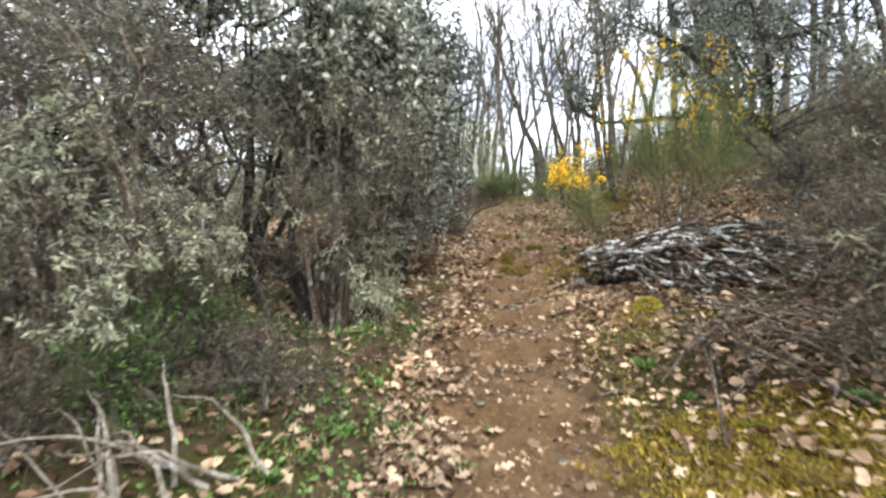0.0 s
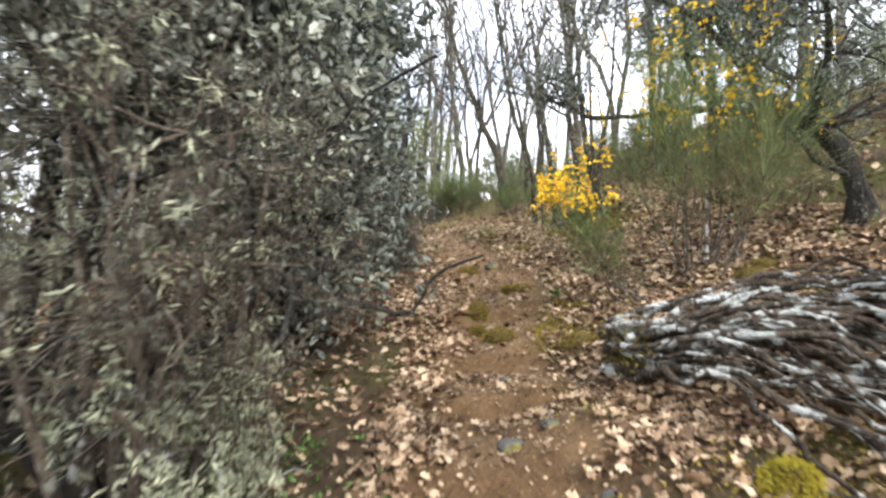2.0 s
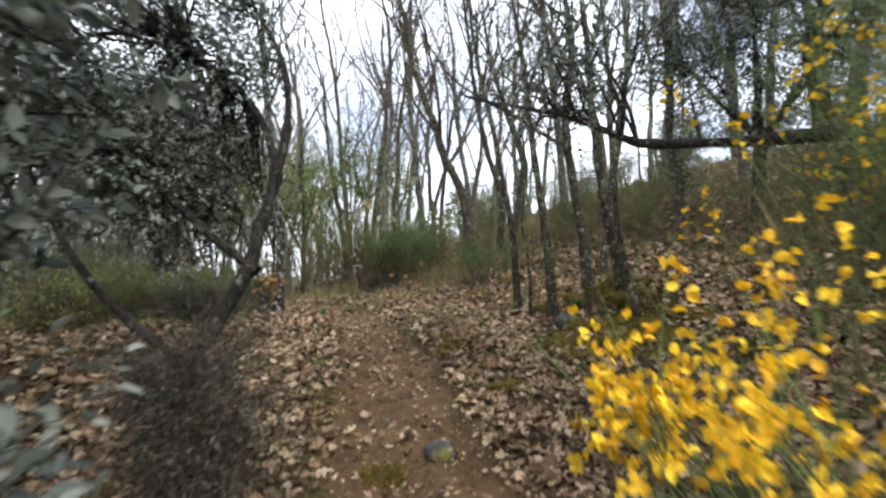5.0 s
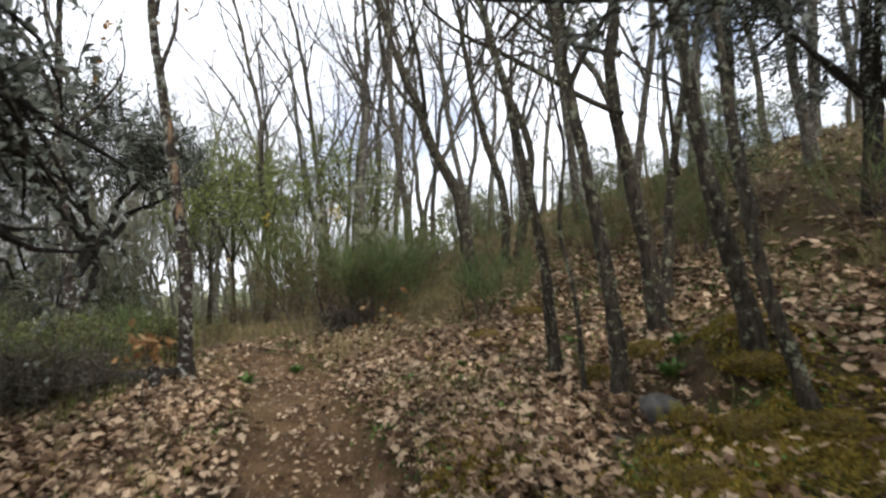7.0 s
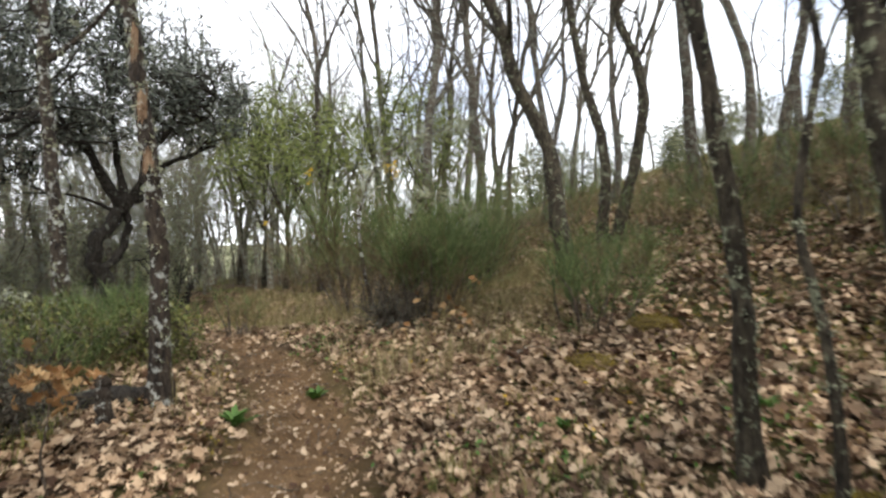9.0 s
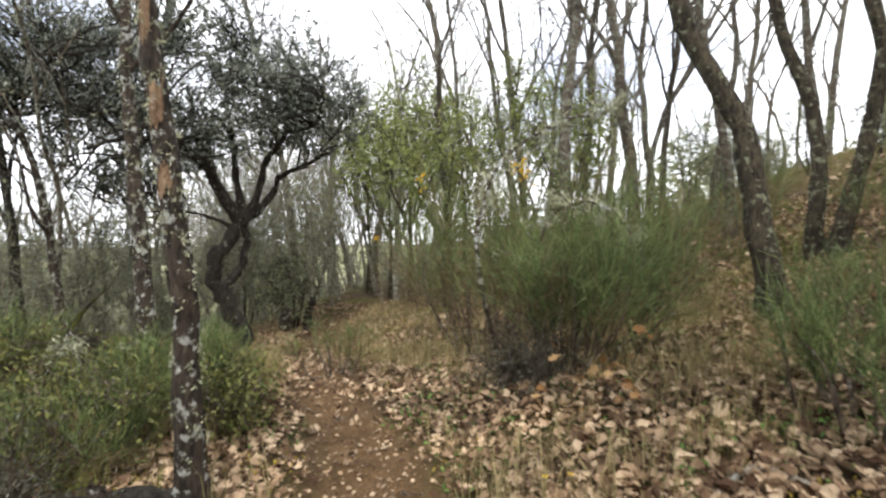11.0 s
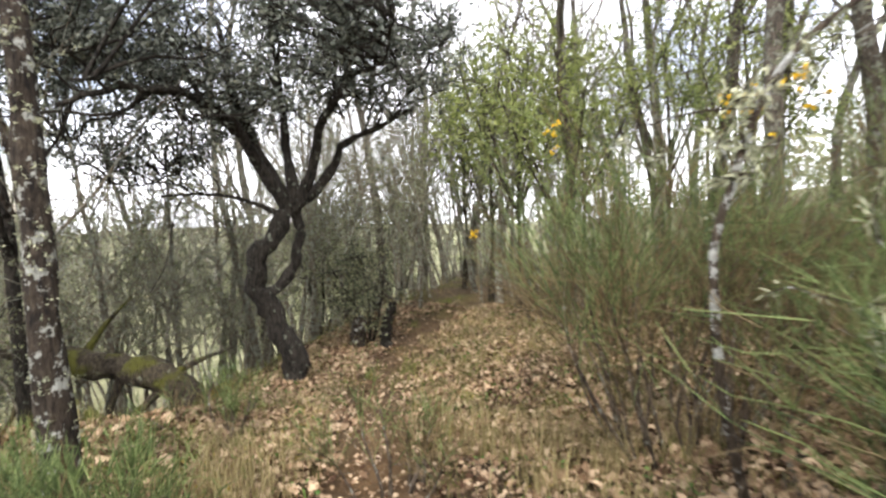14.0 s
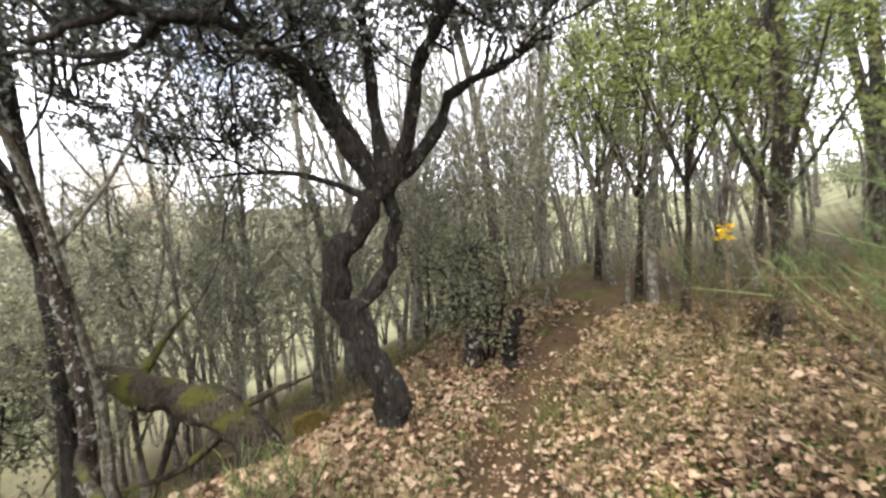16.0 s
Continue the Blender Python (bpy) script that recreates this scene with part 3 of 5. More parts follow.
heath("tree_heath", -.75, 4.15, 2.0, .75, 21, "grey-brown tree heath with lichen-crusted stems at the path's edge", n=110, lichen=170, lean=(.05, .1), stems=12, dense=9)
heath("tree_heath", -1.85, 3.15, 2.3, 1.0, 22, "feathery grey-brown tree heath hung with pale lichen", n=130, lichen=130, lean=(-.1, .1), dense=10)
heath("tree_heath", -2.9, 3.9, 2.9, 1.15, 23, "tall feathery grey-brown tree heath", n=200, lichen=120, dense=10, leaf_mat=LEAF_GREY_LIT)
heath("tree_heath", -2.6, 2.0, 2.2, .85, 24, "feathery grey-brown tree heath, half dead", n=150, lichen=100, dense=10)
heath("heather", -1.45, 2.75, .45, .14, 25, "low fresh-green heather at the foot of the heath", n=24, leaf_mat=LEAF_GREEN, stems=5, group="low heather")
heath("heather", -1.5, 3.35, .6, .28, 26, "low fresh-green heather at the foot of the heath", n=30, leaf_mat=LEAF_GREEN, stems=5, group="low heather")
heath("heather", -.8, 3.0, .22, .25, 27, "low brown-green heather among dead leaves", n=18, leaf_mat=LEAF_HEATH, stems=6, group="low heather")
crowned_tree("dead_heath", (2.75, 2.3), bush_limbs(2.75, 2.3, [(2.1, 2.4, 1.7), (1.75, 2.35, 1.6), (2.0, 2.1, 1.35), (2.3, 2.7, 1.85), (2.5, 2.2, 1.95), (1.9, 2.6, 1.45)], .02),
             [((2.1, 2.35, 1.55), (.6, .45, .4), 1)], 75, .025, BARK_TWIG, LEAF_HEATH, 29, twigs=8, leaves=7, hollow=.2, label="brown half-dead heath bush leaning over the mossy ground",
             category="shrub", trunk_name="stem", twig_len=.24, leaf_aspect=.3, lichen=60, stretch=1.3)
for n, (x, y, h, w) in enumerate(((-1.9, 2.4, .5, .4), (-1.3, 3.2, .35, .3))):
    heath("dead_heath", x, y, h, w, 35 + n, "low dark brush of dead heath twigs", n=40, stems=6, dense=7, group="dead brush")
heath("dead_heath", 3.5, 4.1, 1.6, 1.0, 30, "brown half-dead heath bush on the bank", n=180, leaf_mat=LEAF_HEATH, lichen=120)
heath("dead_heath", 3.4, 2.4, 1.5, .9, 31, "brown half-dead heath bush on the bank", n=260, leaf_mat=LEAF_HEATH, lichen=40)
heath("small_shrub", .12, 8.15, .75, .3, 32, "small grey-green shrub beside the path", n=60, stems=5)

# ---------------------------------------------------------------- holm oak on the bank, with a long bough over the path
zr = gz(5.0, 7.4)
crowned_tree("holm_oak_tree", (5.0, 7.4),
             [(((5.0, 7.4, zr - .1), (4.8, 7.5, 2.9), (4.3, 7.8, 3.5), (4.0, 8.0, 4.2), (3.8, 8.3, 5.4)), .12, .05),
              (((4.5, 7.7, 3.3), (3.4, 8.1, 3.45), (2.6, 8.6, 3.5), (2.47, 9.21, 3.78), (2.22, 9.8, 4.07), (1.76, 10.27, 4.31)), .055, .012),
              (((4.1, 7.9, 3.9), (3.3, 8.0, 4.6), (2.7, 8.4, 5.0)), .05, .015), (((4.6, 7.6, 3.1), (4.0, 6.7, 3.8), (3.5, 6.3, 4.6)), .05, .015),
              (((4.9, 7.45, 2.6), (4.2, 7.1, 2.75), (3.7, 6.9, 3.1)), .04, .012), (((4.0, 8.0, 4.2), (4.6, 8.8, 5.2), (4.9, 9.4, 5.8)), .05, .015)],
             [((3.6, 7.9, 5.0), (1.6, 1.7, .95), 5), ((3.9, 6.6, 4.2), (1.2, 1.2, .9), 3), ((2.4, 9.2, 4.1), (.6, .9, .35), 1), ((5.2, 8.2, 4.4), (1.4, 1.5, 1.3), 3)],
             310, .042, BARK_HOLM, LEAF_HOLM, 41, twigs=7, leaves=9, label="dark holm oak on the bank with a bough across the path", lichen=80, extra=16)

# ---------------------------------------------------------------- broom
broom("flowering_broom", 2.3, 6.72, 1.2, .22, 170, 51, "broom with a bough full of yellow flowers bent towards the path", flowers=320, brown=.3, group="flowering broom", flower_top=.72, lean=(-.62, -.2), fine=5)
broom("flowering_broom", 3.05, 7.1, 2.3, .8, 520, 52, "tall broom bush with yellow flowers at its shoot tips", flowers=640, brown=.3, group="flowering broom", flower_top=.5, lean=(.05, 0), fine=6)
broom("broom_bush", .5, 15.78, 1.75, .95, 900, 54, "large green and brown broom bush with bare lower stems", brown=.6, lean=(0, .1), flowers=40, flower_top=1.0, fine=5)
broom("broom_bush", 1.32, 14.4, 1.1, .6, 850, 55, "low spreading fresh-green broom bush with dead leaves caught below", brown=.25, lean=(.1, -.05), fine=5)
broom("broom_bush", 1.75, 15.9, 1.6, .75, 700, 56, "brown-green broom bush behind the green one", brown=.6)
broom("broom_bush", 2.55, 13.3, .72, .42, 340, 57, "small fresh-green broom in the leaf litter", brown=.15, group="small broom")
broom("broom_bush", 3.1, 14.3, .6, .5, 220, 58, "small brown-green broom in the leaf litter", brown=.6, group="small broom")
broom("broom_bush", 4.9, 13.3, .9, .45, 260, 60, "green broom on the slope", brown=.25, group="small broom")
broom("broom_bush", 4.6, 15.2, .8, .7, 300, 62, "brown-green broom on the slope", brown=.5, group="small broom")
broom("broom_bush", -.75, 14.9, .5, .45, 200, 63, "low brown broom beside the path", brown=.75, group="small broom")
broom("broom_bush", -1.3, 13.75, .5, .5, 900, 64, "low fresh-green broom under the lichened trees", brown=.15, group="small broom")
broom("broom_bush", -1.35, 13.2, .45, .4, 240, 65, "low brown-green broom under the lichened trees", brown=.5, group="small broom")
broom("broom_bush", -2.3, 12.9, .5, .6, 260, 66, "low brown-green broom under the lichened trees", brown=.5, group="small broom")
broom("broom_bush", -1.15, 12.75, .5, .5, 520, 68, "low olive broom behind the rotten log", brown=.35, group="small broom")
broom("broom_bush", -2.0, 12.3, .6, .6, 520, 69, "low olive broom behind the rotten log", brown=.35, group="small broom")
broom("broom_bush", -2.9, 13.4, .7, .7, 520, 70, "low olive broom under the lichened trees", brown=.3, group="small broom")
broom("broom_bush", -2.2, 15.2, .45, .5, 220, 67, "low green broom at the edge of the drop", brown=.4, group="small broom")

for n, (x, y, w, h) in enumerate(((-1.25, 12.85, .45, .55), (-2.0, 12.5, .5, .6), (-2.6, 13.3, .55, .6), (-1.7, 13.35, .4, .5), (-3.2, 12.4, .6, .7), (-.75, 13.4, .35, .4), (-2.4, 11.6, .5, .55))):
    z = gz(x, y)
    crowned_tree("low_shrub", (x, y), bush_limbs(x, y, [(x + w * .7 * np.cos(a), y + w * .7 * np.sin(a), z + h * .8) for a in (.3, 1.6, 2.9, 4.1, 5.3)], .008), [((x, y, z + h * .5), (w, w, h * .5), 1)],
                 62, .034, BARK_TWIG, LEAF_OLIVE, 241 + n, twigs=6, leaves=7, hollow=.2, label="low olive-green shrub of small leaves under the trees", category="shrub", trunk_name="stem", group="low shrubs", twig_len=.16)

# ---------------------------------------------------------------- oaks that stand out
SLIM = dict(OAK, n=(6, 5, 3))
bare_oak("oak_tree", 2.82, 15.19, 6, .105, seed=71, line=[(2.70, 15.18, 3.39), (2.55, 15.23, 4.25), (2.33, 15.27, 4.72), (2.01, 15.23, 5.57), (1.64, 15.27, 6.63), (1.4, 15.3, 8)], lift=.45,
         label="leafless oak with a dark crooked trunk", group="oaks on the slope")
bare_oak("oak_tree", 3.74, 16.9, 6.5, .085, seed=72, line=[(3.72, 16.86, 3.28), (3.71, 16.79, 4.31), (3.42, 16.83, 5.42), (3.16, 16.72, 6.48), (2.97, 16.56, 7.67), (2.8, 16.5, 9)], lift=.45,
         label="leafless oak, one of a leaning pair", group="oaks on the slope")
bare_oak("oak_tree", 3.85, 16.75, 6.5, .09, seed=73, line=[(3.92, 16.78, 3.4), (4.08, 16.67, 4.21), (4.11, 16.52, 5.31), (3.80, 16.55, 6.17), (3.48, 16.63, 7.34), (3.3, 16.7, 8.5)], lift=.4,
         label="leafless oak, one of a leaning pair", group="oaks on the slope")
bare_oak("oak_tree", 2.56, 11.39, 5, .045, seed=74, sides=9, line=[(2.51, 11.45, 3.07), (2.41, 11.47, 3.70), (2.30, 11.51, 4.36), (2.17, 11.57, 4.98), (2.0, 11.7, 6.5)], spec=SLIM, lift=.5,
         label="slim leafless oak with mottled grey bark", group="oaks on the slope", lichen=120)
bare_oak("oak_sapling", 2.56, 10.94, 3.5, .02, seed=75, line=[(2.57, 11.08, 2.90), (2.53, 11.16, 3.27), (2.59, 11.15, 3.75), (2.60, 11.33, 4.23), (2.5, 11.4, 5.2)], spec=SLIM, lift=.45,
         label="thin crooked oak sapling", group="oaks on the slope", lichen=40)
bare_oak("oak_tree", 2.75, 10.84, 5, .055, seed=76, line=[(2.76, 10.97, 2.91), (2.71, 11.03, 3.50), (2.64, 11.13, 4.09), (2.66, 11.32, 4.66), (2.5, 11.5, 6.2)], spec=SLIM, lift=.45,
         label="slim leafless oak with mossy foot", group="oaks on the slope", lichen=120)
bare_oak("oak_tree", 3.55, 11.75, 5.5, .075, seed=77, line=[(3.48, 11.76, 3.17), (3.37, 11.83, 3.95), (3.30, 11.83, 4.69), (3.38, 11.81, 5.31), (3.2, 11.9, 7)], lift=.4,
         label="slim leafless oak with mottled grey bark", group="oaks on the slope", lichen=120)
bare_oak("oak_tree", 3.95, 12.3, 5.0, .055, seed=78, line=[(4.13, 12.5, 3.20), (4.21, 12.50, 3.87), (4.39, 12.50, 4.69), (4.46, 12.50, 5.39), (4.6, 12.6, 6.8)], spec=SLIM, lift=.3,
         label="slim leafless oak, branching low", group="oaks on the slope", lichen=60)
bare_oak("oak_tree", 3.3, 10.4, 6, .056, seed=79, line=[(3.28, 10.42, 2.7), (3.2, 10.5, 3.25), (3.16, 10.6, 3.93), (3.13, 10.65, 4.36), (3.13, 10.7, 4.8), (3.0, 10.9, 6.8)], lift=.5,
         label="leafless oak with dark bark in the mossy bank", group="oaks on the slope")
bare_oak("oak_tree", 3.28, 9.98, 5, .038, seed=84, line=[(3.24, 10.1, 2.53), (3.19, 10.2, 2.99), (3.18, 10.3, 3.61), (3.21, 10.4, 4.11), (3.25, 10.5, 4.6), (3.2, 10.7, 6.2)], spec=SLIM, lift=.55,
         label="slim leafless oak leaning from the mossy bank", group="oaks on the slope", lichen=80)
bare_oak("oak_tree", -.3, 12.62, 4.6, .064, seed=80, mat=BARK_LICHEN, line=[(-.26, 12.57, 3.03), (-.33, 12.56, 3.77), (-.38, 12.54, 4.25), (-.48, 12.5, 5.2), (-.55, 12.5, 6.8)], spec=SLIM, lift=.55,
         label="dead oak stem crusted with white lichen, bark peeling", lichen=300, dry=30)
bare_oak("oak_tree", -1.9, 14.1, 4.8, .075, seed=81, mat=BARK_LICHEN, line=[(-1.95, 14.1, 3.2), (-2.05, 14.12, 4.13), (-2.1, 14.15, 5.2), (-2.1, 14.2, 7)], spec=SLIM, lift=.5,
         label="oak stem crusted with white lichen", lichen=300, dry=60)
bare_oak("oak_tree", -4.3, 15.3, 5, .06, seed=82, mat=BARK_LICHEN, lean=(-.05, 0), spec=SLIM, lift=.4, label="oak stem crusted with white lichen", lichen=120)
crowned_tree("holm_oak_tree", (-5.05, 15.5), [(((-5.04, 15.5, gz(-5.04, 15.5) - .1), (-5.16, 15.5, 2.82), (-5.31, 15.5, 4.3), (-5.42, 15.5, 5.4)), .085, .03),
                                              (((-5.2, 15.5, 3.2), (-4.8, 15.2, 4.0), (-4.3, 15.0, 4.9)), .04, .012), (((-5.3, 15.5, 4.2), (-5.0, 15.3, 5.0), (-4.6, 15.6, 5.8)), .04, .012),
                                              (((-5.2, 15.5, 3.6), (-5.7, 15.2, 4.5), (-6.1, 15.0, 5.2)), .04, .012)],
             [((-4.9, 15.2, 5.5), (1.3, 1.2, .8), 1)], 230, .047, BARK_HOLM, LEAF_HOLM, 83, twigs=7, leaves=8, label="dark holm oak with a bare slender trunk on the slope", lichen=60)

# ---------------------------------------------------------------- the old holm oak
crowned_tree("old_holm_oak", (-3.1, 16.9),
             [(((-3.05, 16.9, gz(-3.1, 16.9) - .15), (-3.08, 16.88, 2.05), (-3.25, 16.82, 2.44), (-3.33, 16.69, 2.8), (-3.29, 16.71, 3.13), (-3.2, 16.84, 3.4), (-3.1, 17.0, 3.7)), .14, .078),
              (((-3.28, 16.73, 2.74), (-3.16, 17.02, 3.0), (-3.1, 17.06, 3.3), (-3.09, 17.03, 3.62)), .058, .055),
              (((-3.13, 16.96, 3.6), (-3.22, 16.72, 3.98), (-3.24, 16.45, 4.32), (-3.28, 16.16, 4.53), (-3.36, 15.8, 4.58), (-3.4, 15.5, 4.56), (-3.6, 15.1, 4.35)), .075, .018),
              (((-3.12, 16.97, 3.62), (-3.34, 16.83, 4.16), (-3.5, 16.72, 4.6), (-3.6, 16.6, 5.4)), .066, .018),
              (((-3.09, 17.0, 3.62), (-2.8, 17.22, 3.97), (-2.69, 17.36, 4.28), (-2.47, 17.58, 4.45), (-2.15, 17.85, 4.65)), .066, .018),
              (((-3.06, 17.03, 3.66), (-2.84, 17.03, 4.11), (-2.67, 16.95, 4.44), (-2.42, 16.94, 4.7), (-2.3, 16.84, 5.3)), .066, .018),
              (((-3.1, 17.02, 3.7), (-3.28, 17.11, 4.43), (-3.33, 17.12, 5.0), (-3.4, 17.0, 5.8)), .06, .018),
              (((-3.15, 16.9, 3.55), (-3.5, 16.5, 3.75), (-4.0, 16.2, 3.75)), .03, .008),
              (((-3.24, 16.45, 4.32), (-3.9, 16.3, 4.8), (-4.5, 16.2, 5.2)), .05, .012)],
             [((-3.3, 16.5, 5.4), (1.7, 1.7, 1.05), 5), ((-4.3, 16.2, 4.7), (1.1, 1.2, .8), 2), ((-2.3, 17.5, 5.2), (.9, .9, .75), 1.6)],
             640, .047, BARK_HOLM, LEAF_HOLM, 91, twigs=7, leaves=8, hollow=.2, label="old twisted holm oak with a dark gnarled trunk and spreading boughs", lichen=160, extra=34)

# ---------------------------------------------------------------- fallen trunk, stumps
def log(name, pts, r0, r1, mat, label, seed, stubs=()):
    rng = np.random.default_rng(seed)
    ob = new(name)
    ob.location = pts[0]
    line = resample(local(ob, pts), 30, rng, r0 * .1)
    g = Geo()
    rad = np.linspace(r0, r1, 30) * (1 + .12 * np.sin(np.arange(30) * 1.3))
    tubes(g, line, rad, 12, .06, rng)
    part("stem", g, mat, ob)
    for p, q in stubs:
        g = Geo()
        tubes(g, resample(local(ob, (p, (np.array(p) + q) / 2 + rng.normal(size=3) * .05, q)), 8), np.linspace(r1 * .6, .008, 8), 6, .06, rng)
        part("branch", g, mat, ob)
    return tagged(ob, label, "log")


log("fallen_log", [(-3.9, 16.33, gz(-3.9, 16.33) - .1), (-3.98, 16.32, 1.8), (-4.15, 16.27, 1.95), (-4.58, 16.15, 2.04), (-5.09, 16.0, 2.1), (-5.78, 15.8, 2.2), (-6.6, 15.55, 2.24), (-7.3, 15.3, 2.1)],
    .17, .08, BARK_MOSSY, "mossy fallen oak trunk arching over the slope", 101,
    [((-4.2, 16.25, 1.95), (-3.75, 16.75, 2.2)), ((-4.6, 16.1, 2.0), (-4.5, 15.7, 1.2)), ((-5.1, 16.0, 2.1), (-4.9, 16.5, 2.75)), ((-4.15, 16.25, 1.9), (-4.9, 15.7, 1.4)), ((-5.8, 15.8, 2.2), (-5.7, 15.4, 1.2)), ((-6.2, 15.65, 2.2), (-6.0, 16.0, 3.0))])
log("fallen_branch", [(-2.75, 15.05, 2.02), (-3.3, 15.1, 2.1), (-3.9, 15.2, 2.15), (-4.6, 15.5, 2.0)], .04, .02, BARK_MOSSY, "mossy fallen branch on the slope", 102)
log("stump", [(-2.95, 18.45, gz(-2.95, 18.45) - .1), (-2.98, 18.5, 2.1), (-2.9, 18.55, 2.4)], .085, .06, BARK_HOLM, "dark broken oak stump covered in holm oak shoots", 103)
log("stump", [(-3.3, 18.3, gz(-3.3, 18.3) - .1), (-3.28, 18.3, 2.05), (-3.25, 18.3, 2.25)], .1, .08, BARK_LICHEN, "pale lichened stump beside the path", 104)
log("stump", [(-.38, 12.25, gz(-.38, 12.25) - .08), (-.4, 12.27, 2.3), (-.42, 12.28, 2.45)], .045, .035, BARK_LICHEN, "short rotten stub crusted with pale lichen", 105)
crowned_tree("holm_oak_shrub", (-3.3, 18.6), bush_limbs(-3.3, 18.6, [(-3.4, 18.6, 3.0), (-3.0, 18.5, 2.7), (-3.7, 18.4, 2.8)], .02),
             [((-3.4, 18.5, 2.55), (.6, .5, .55), 1)], 80, .035, BARK_HOLM, LEAF_SCRUB_LIT, 106, label="young holm oak shoots round a stump", category="shrub")
log("fallen_branch", [(2.3, 12.75, gz(2.3, 12.75) + .03), (2.0, 12.95, gz(2.0, 12.95) + .05), (1.75, 12.75, gz(1.75, 12.75) + .03)], .015, .008, BARK_PALE, "pale fallen stick in the leaf litter", 107)

log("rotten_log", [(-1.9, 11.95, gz(-1.9, 11.95) + .08), (-1.3, 12.15, gz(-1.3, 12.15) + .1), (-.8, 12.4, gz(-.8, 12.4) + .09), (-.32, 12.66, gz(-.32, 12.66) + .05)], .1, .06, BARK_HOLM, "dark rotten log half sunk beside the path", 109)
# a rotten hollow with a withered oak twig at the path's edge
heath("dead_heath", -1.0, 12.0, .38, .4, 108, "dark dead brush beside the path", n=50, stems=7)
# added dark clump that stands for the shadow at the green broom's foot
heath("dead_heath", 1.0, 14.25, .25, .16, 113, "dark twig clump added as shade under the green broom", n=24, stems=5)


def withered_twig(x, y, z, n, seed, label, spread=.13):
    rng = np.random.default_rng(seed)
    ob = top("oak_sprig", x, y)
    foot = np.array([(0, 0, -.05)])
    tip = local(ob, (x, y, z))
    g = Geo()
    tubes(g, stems_between(foot, tip[None], 7, rng, .08), np.linspace(.007, .003, 7)[None], 5)
    c = tip + rng.standard_normal((n, 3)) * spread
    tubes(g, stems_between(np.repeat(tip[None] * .8, n, 0), c, 4, rng, .1), np.full((n, 1), .002) * np.linspace(1, .5, 4), 3)
    stuff_part("branchwork", g, BARK_TWIG, ob)
    c = np.repeat(c, 3, 0) + rng.standard_normal((n * 3, 3)) * .03
    V, F = oak_leaf(.6)
    g = Geo()
    scatter(g, V, F, c, turns(len(c), rng, 1.2), .06 + .035 * rng.random(len(c)))
    stuff_part("foliage", g, LEAF_DRY, ob, "withered orange-brown oak leaves")
    return tagged(ob, label, "sprig")


def oak_leaf(curl):
    """A lobed oak leaf, 1 long, curled up at its sides and tip."""
    y = np.array([0, .2, .3, .45, .56, .72, .82, 1.0])
    w = np.array([.03, .27, .09, .38, .1, .34, .1, .03])
    right = np.stack([w, y], 1)
    left = right[-2::-1] * (-1, 1)
    rim = np.concatenate([right, left])
    mid = np.array([(0, .2), (0, .5), (0, .8)])
    flat = np.concatenate([rim, mid])
    z = curl * (1.1 * flat[:, 0] ** 2 + .35 * (flat[:, 1] - .4) ** 2) + .04 * np.sin(flat[:, 1] * 17) * np.sign(flat[:, 0])
    V = np.stack([flat[:, 0], flat[:, 1] - .5, z], 1)
    n = len(rim)
    F = []
    for i in range(n):
        a, b = i, (i + 1) % n
        c = n + int(np.argmin(np.abs(mid[:, 1] - (rim[a, 1] + rim[b, 1]) / 2)))
        F.append((a, b, c))
    half = len(right) - 1
    for a in (2, 4):
        F.append((a, n + (0 if a == 2 else 1) + 1, n + (0 if a == 2 else 1)))
        F.append((n - a, n + (0 if a == 2 else 1), n + (0 if a == 2 else 1) + 1))
    return V, np.array(F)


def turns(n, rng, tilt):
    """n rotations: any heading, tilted from the level by about that much."""
    h = rng.random(n) * 2 * np.pi
    nrm = unit(np.stack([rng.normal(size=n) * tilt, rng.normal(size=n) * tilt, np.ones(n)], 1))
    x = unit(np.cross(np.stack([np.cos(h), np.sin(h), np.zeros(n)], 1), nrm))
    return np.stack([x, np.cross(nrm, x), nrm], 2)


def lobed_leaf(curl):
    """The same leaf with fewer corners: two halves folded at the midrib."""
    y = np.array([0, .22, .34, .5, .62, .8, 1.0])
    w = np.array([.02, .27, .08, .38, .1, .3, 0])
    z = curl * (.9 * w ** 2 + .3 * (y - .45) ** 2)
    V = np.concatenate([np.stack([w, y - .5, z], 1), np.stack([-w, y - .5, z * 1.4], 1)])
    return V, np.array([(0, 1, 2, 3), (3, 4, 5, 6), (7, 10, 9, 8), (10, 13, 12, 11), (0, 3, 6, 10)])


def scatter(geo, V, F, C, T, S):
    W = np.einsum("nij,vj->nvi", T, V) * np.asarray(S)[:, None, None] + C[:, None]
    geo.add(W, (np.arange(len(C))[:, None, None] * len(V) + F[None]).reshape(-1, F.shape[1]))


withered_twig(-.2, 11.62, 2.6, 16, 111, "withered orange oak sprig beside the path", .06)
withered_twig(1.5, 13.75, 2.55, 16, 112, "withered brown oak sprig under the broom", .16)

# ---------------------------------------------------------------- background wood
def place(ob, x, y, turn, size):
    c = copy_thing(ob, pose(x, y, gz(x, y), 0, 0, turn))
    c.scale = (size, size, size)
    return c


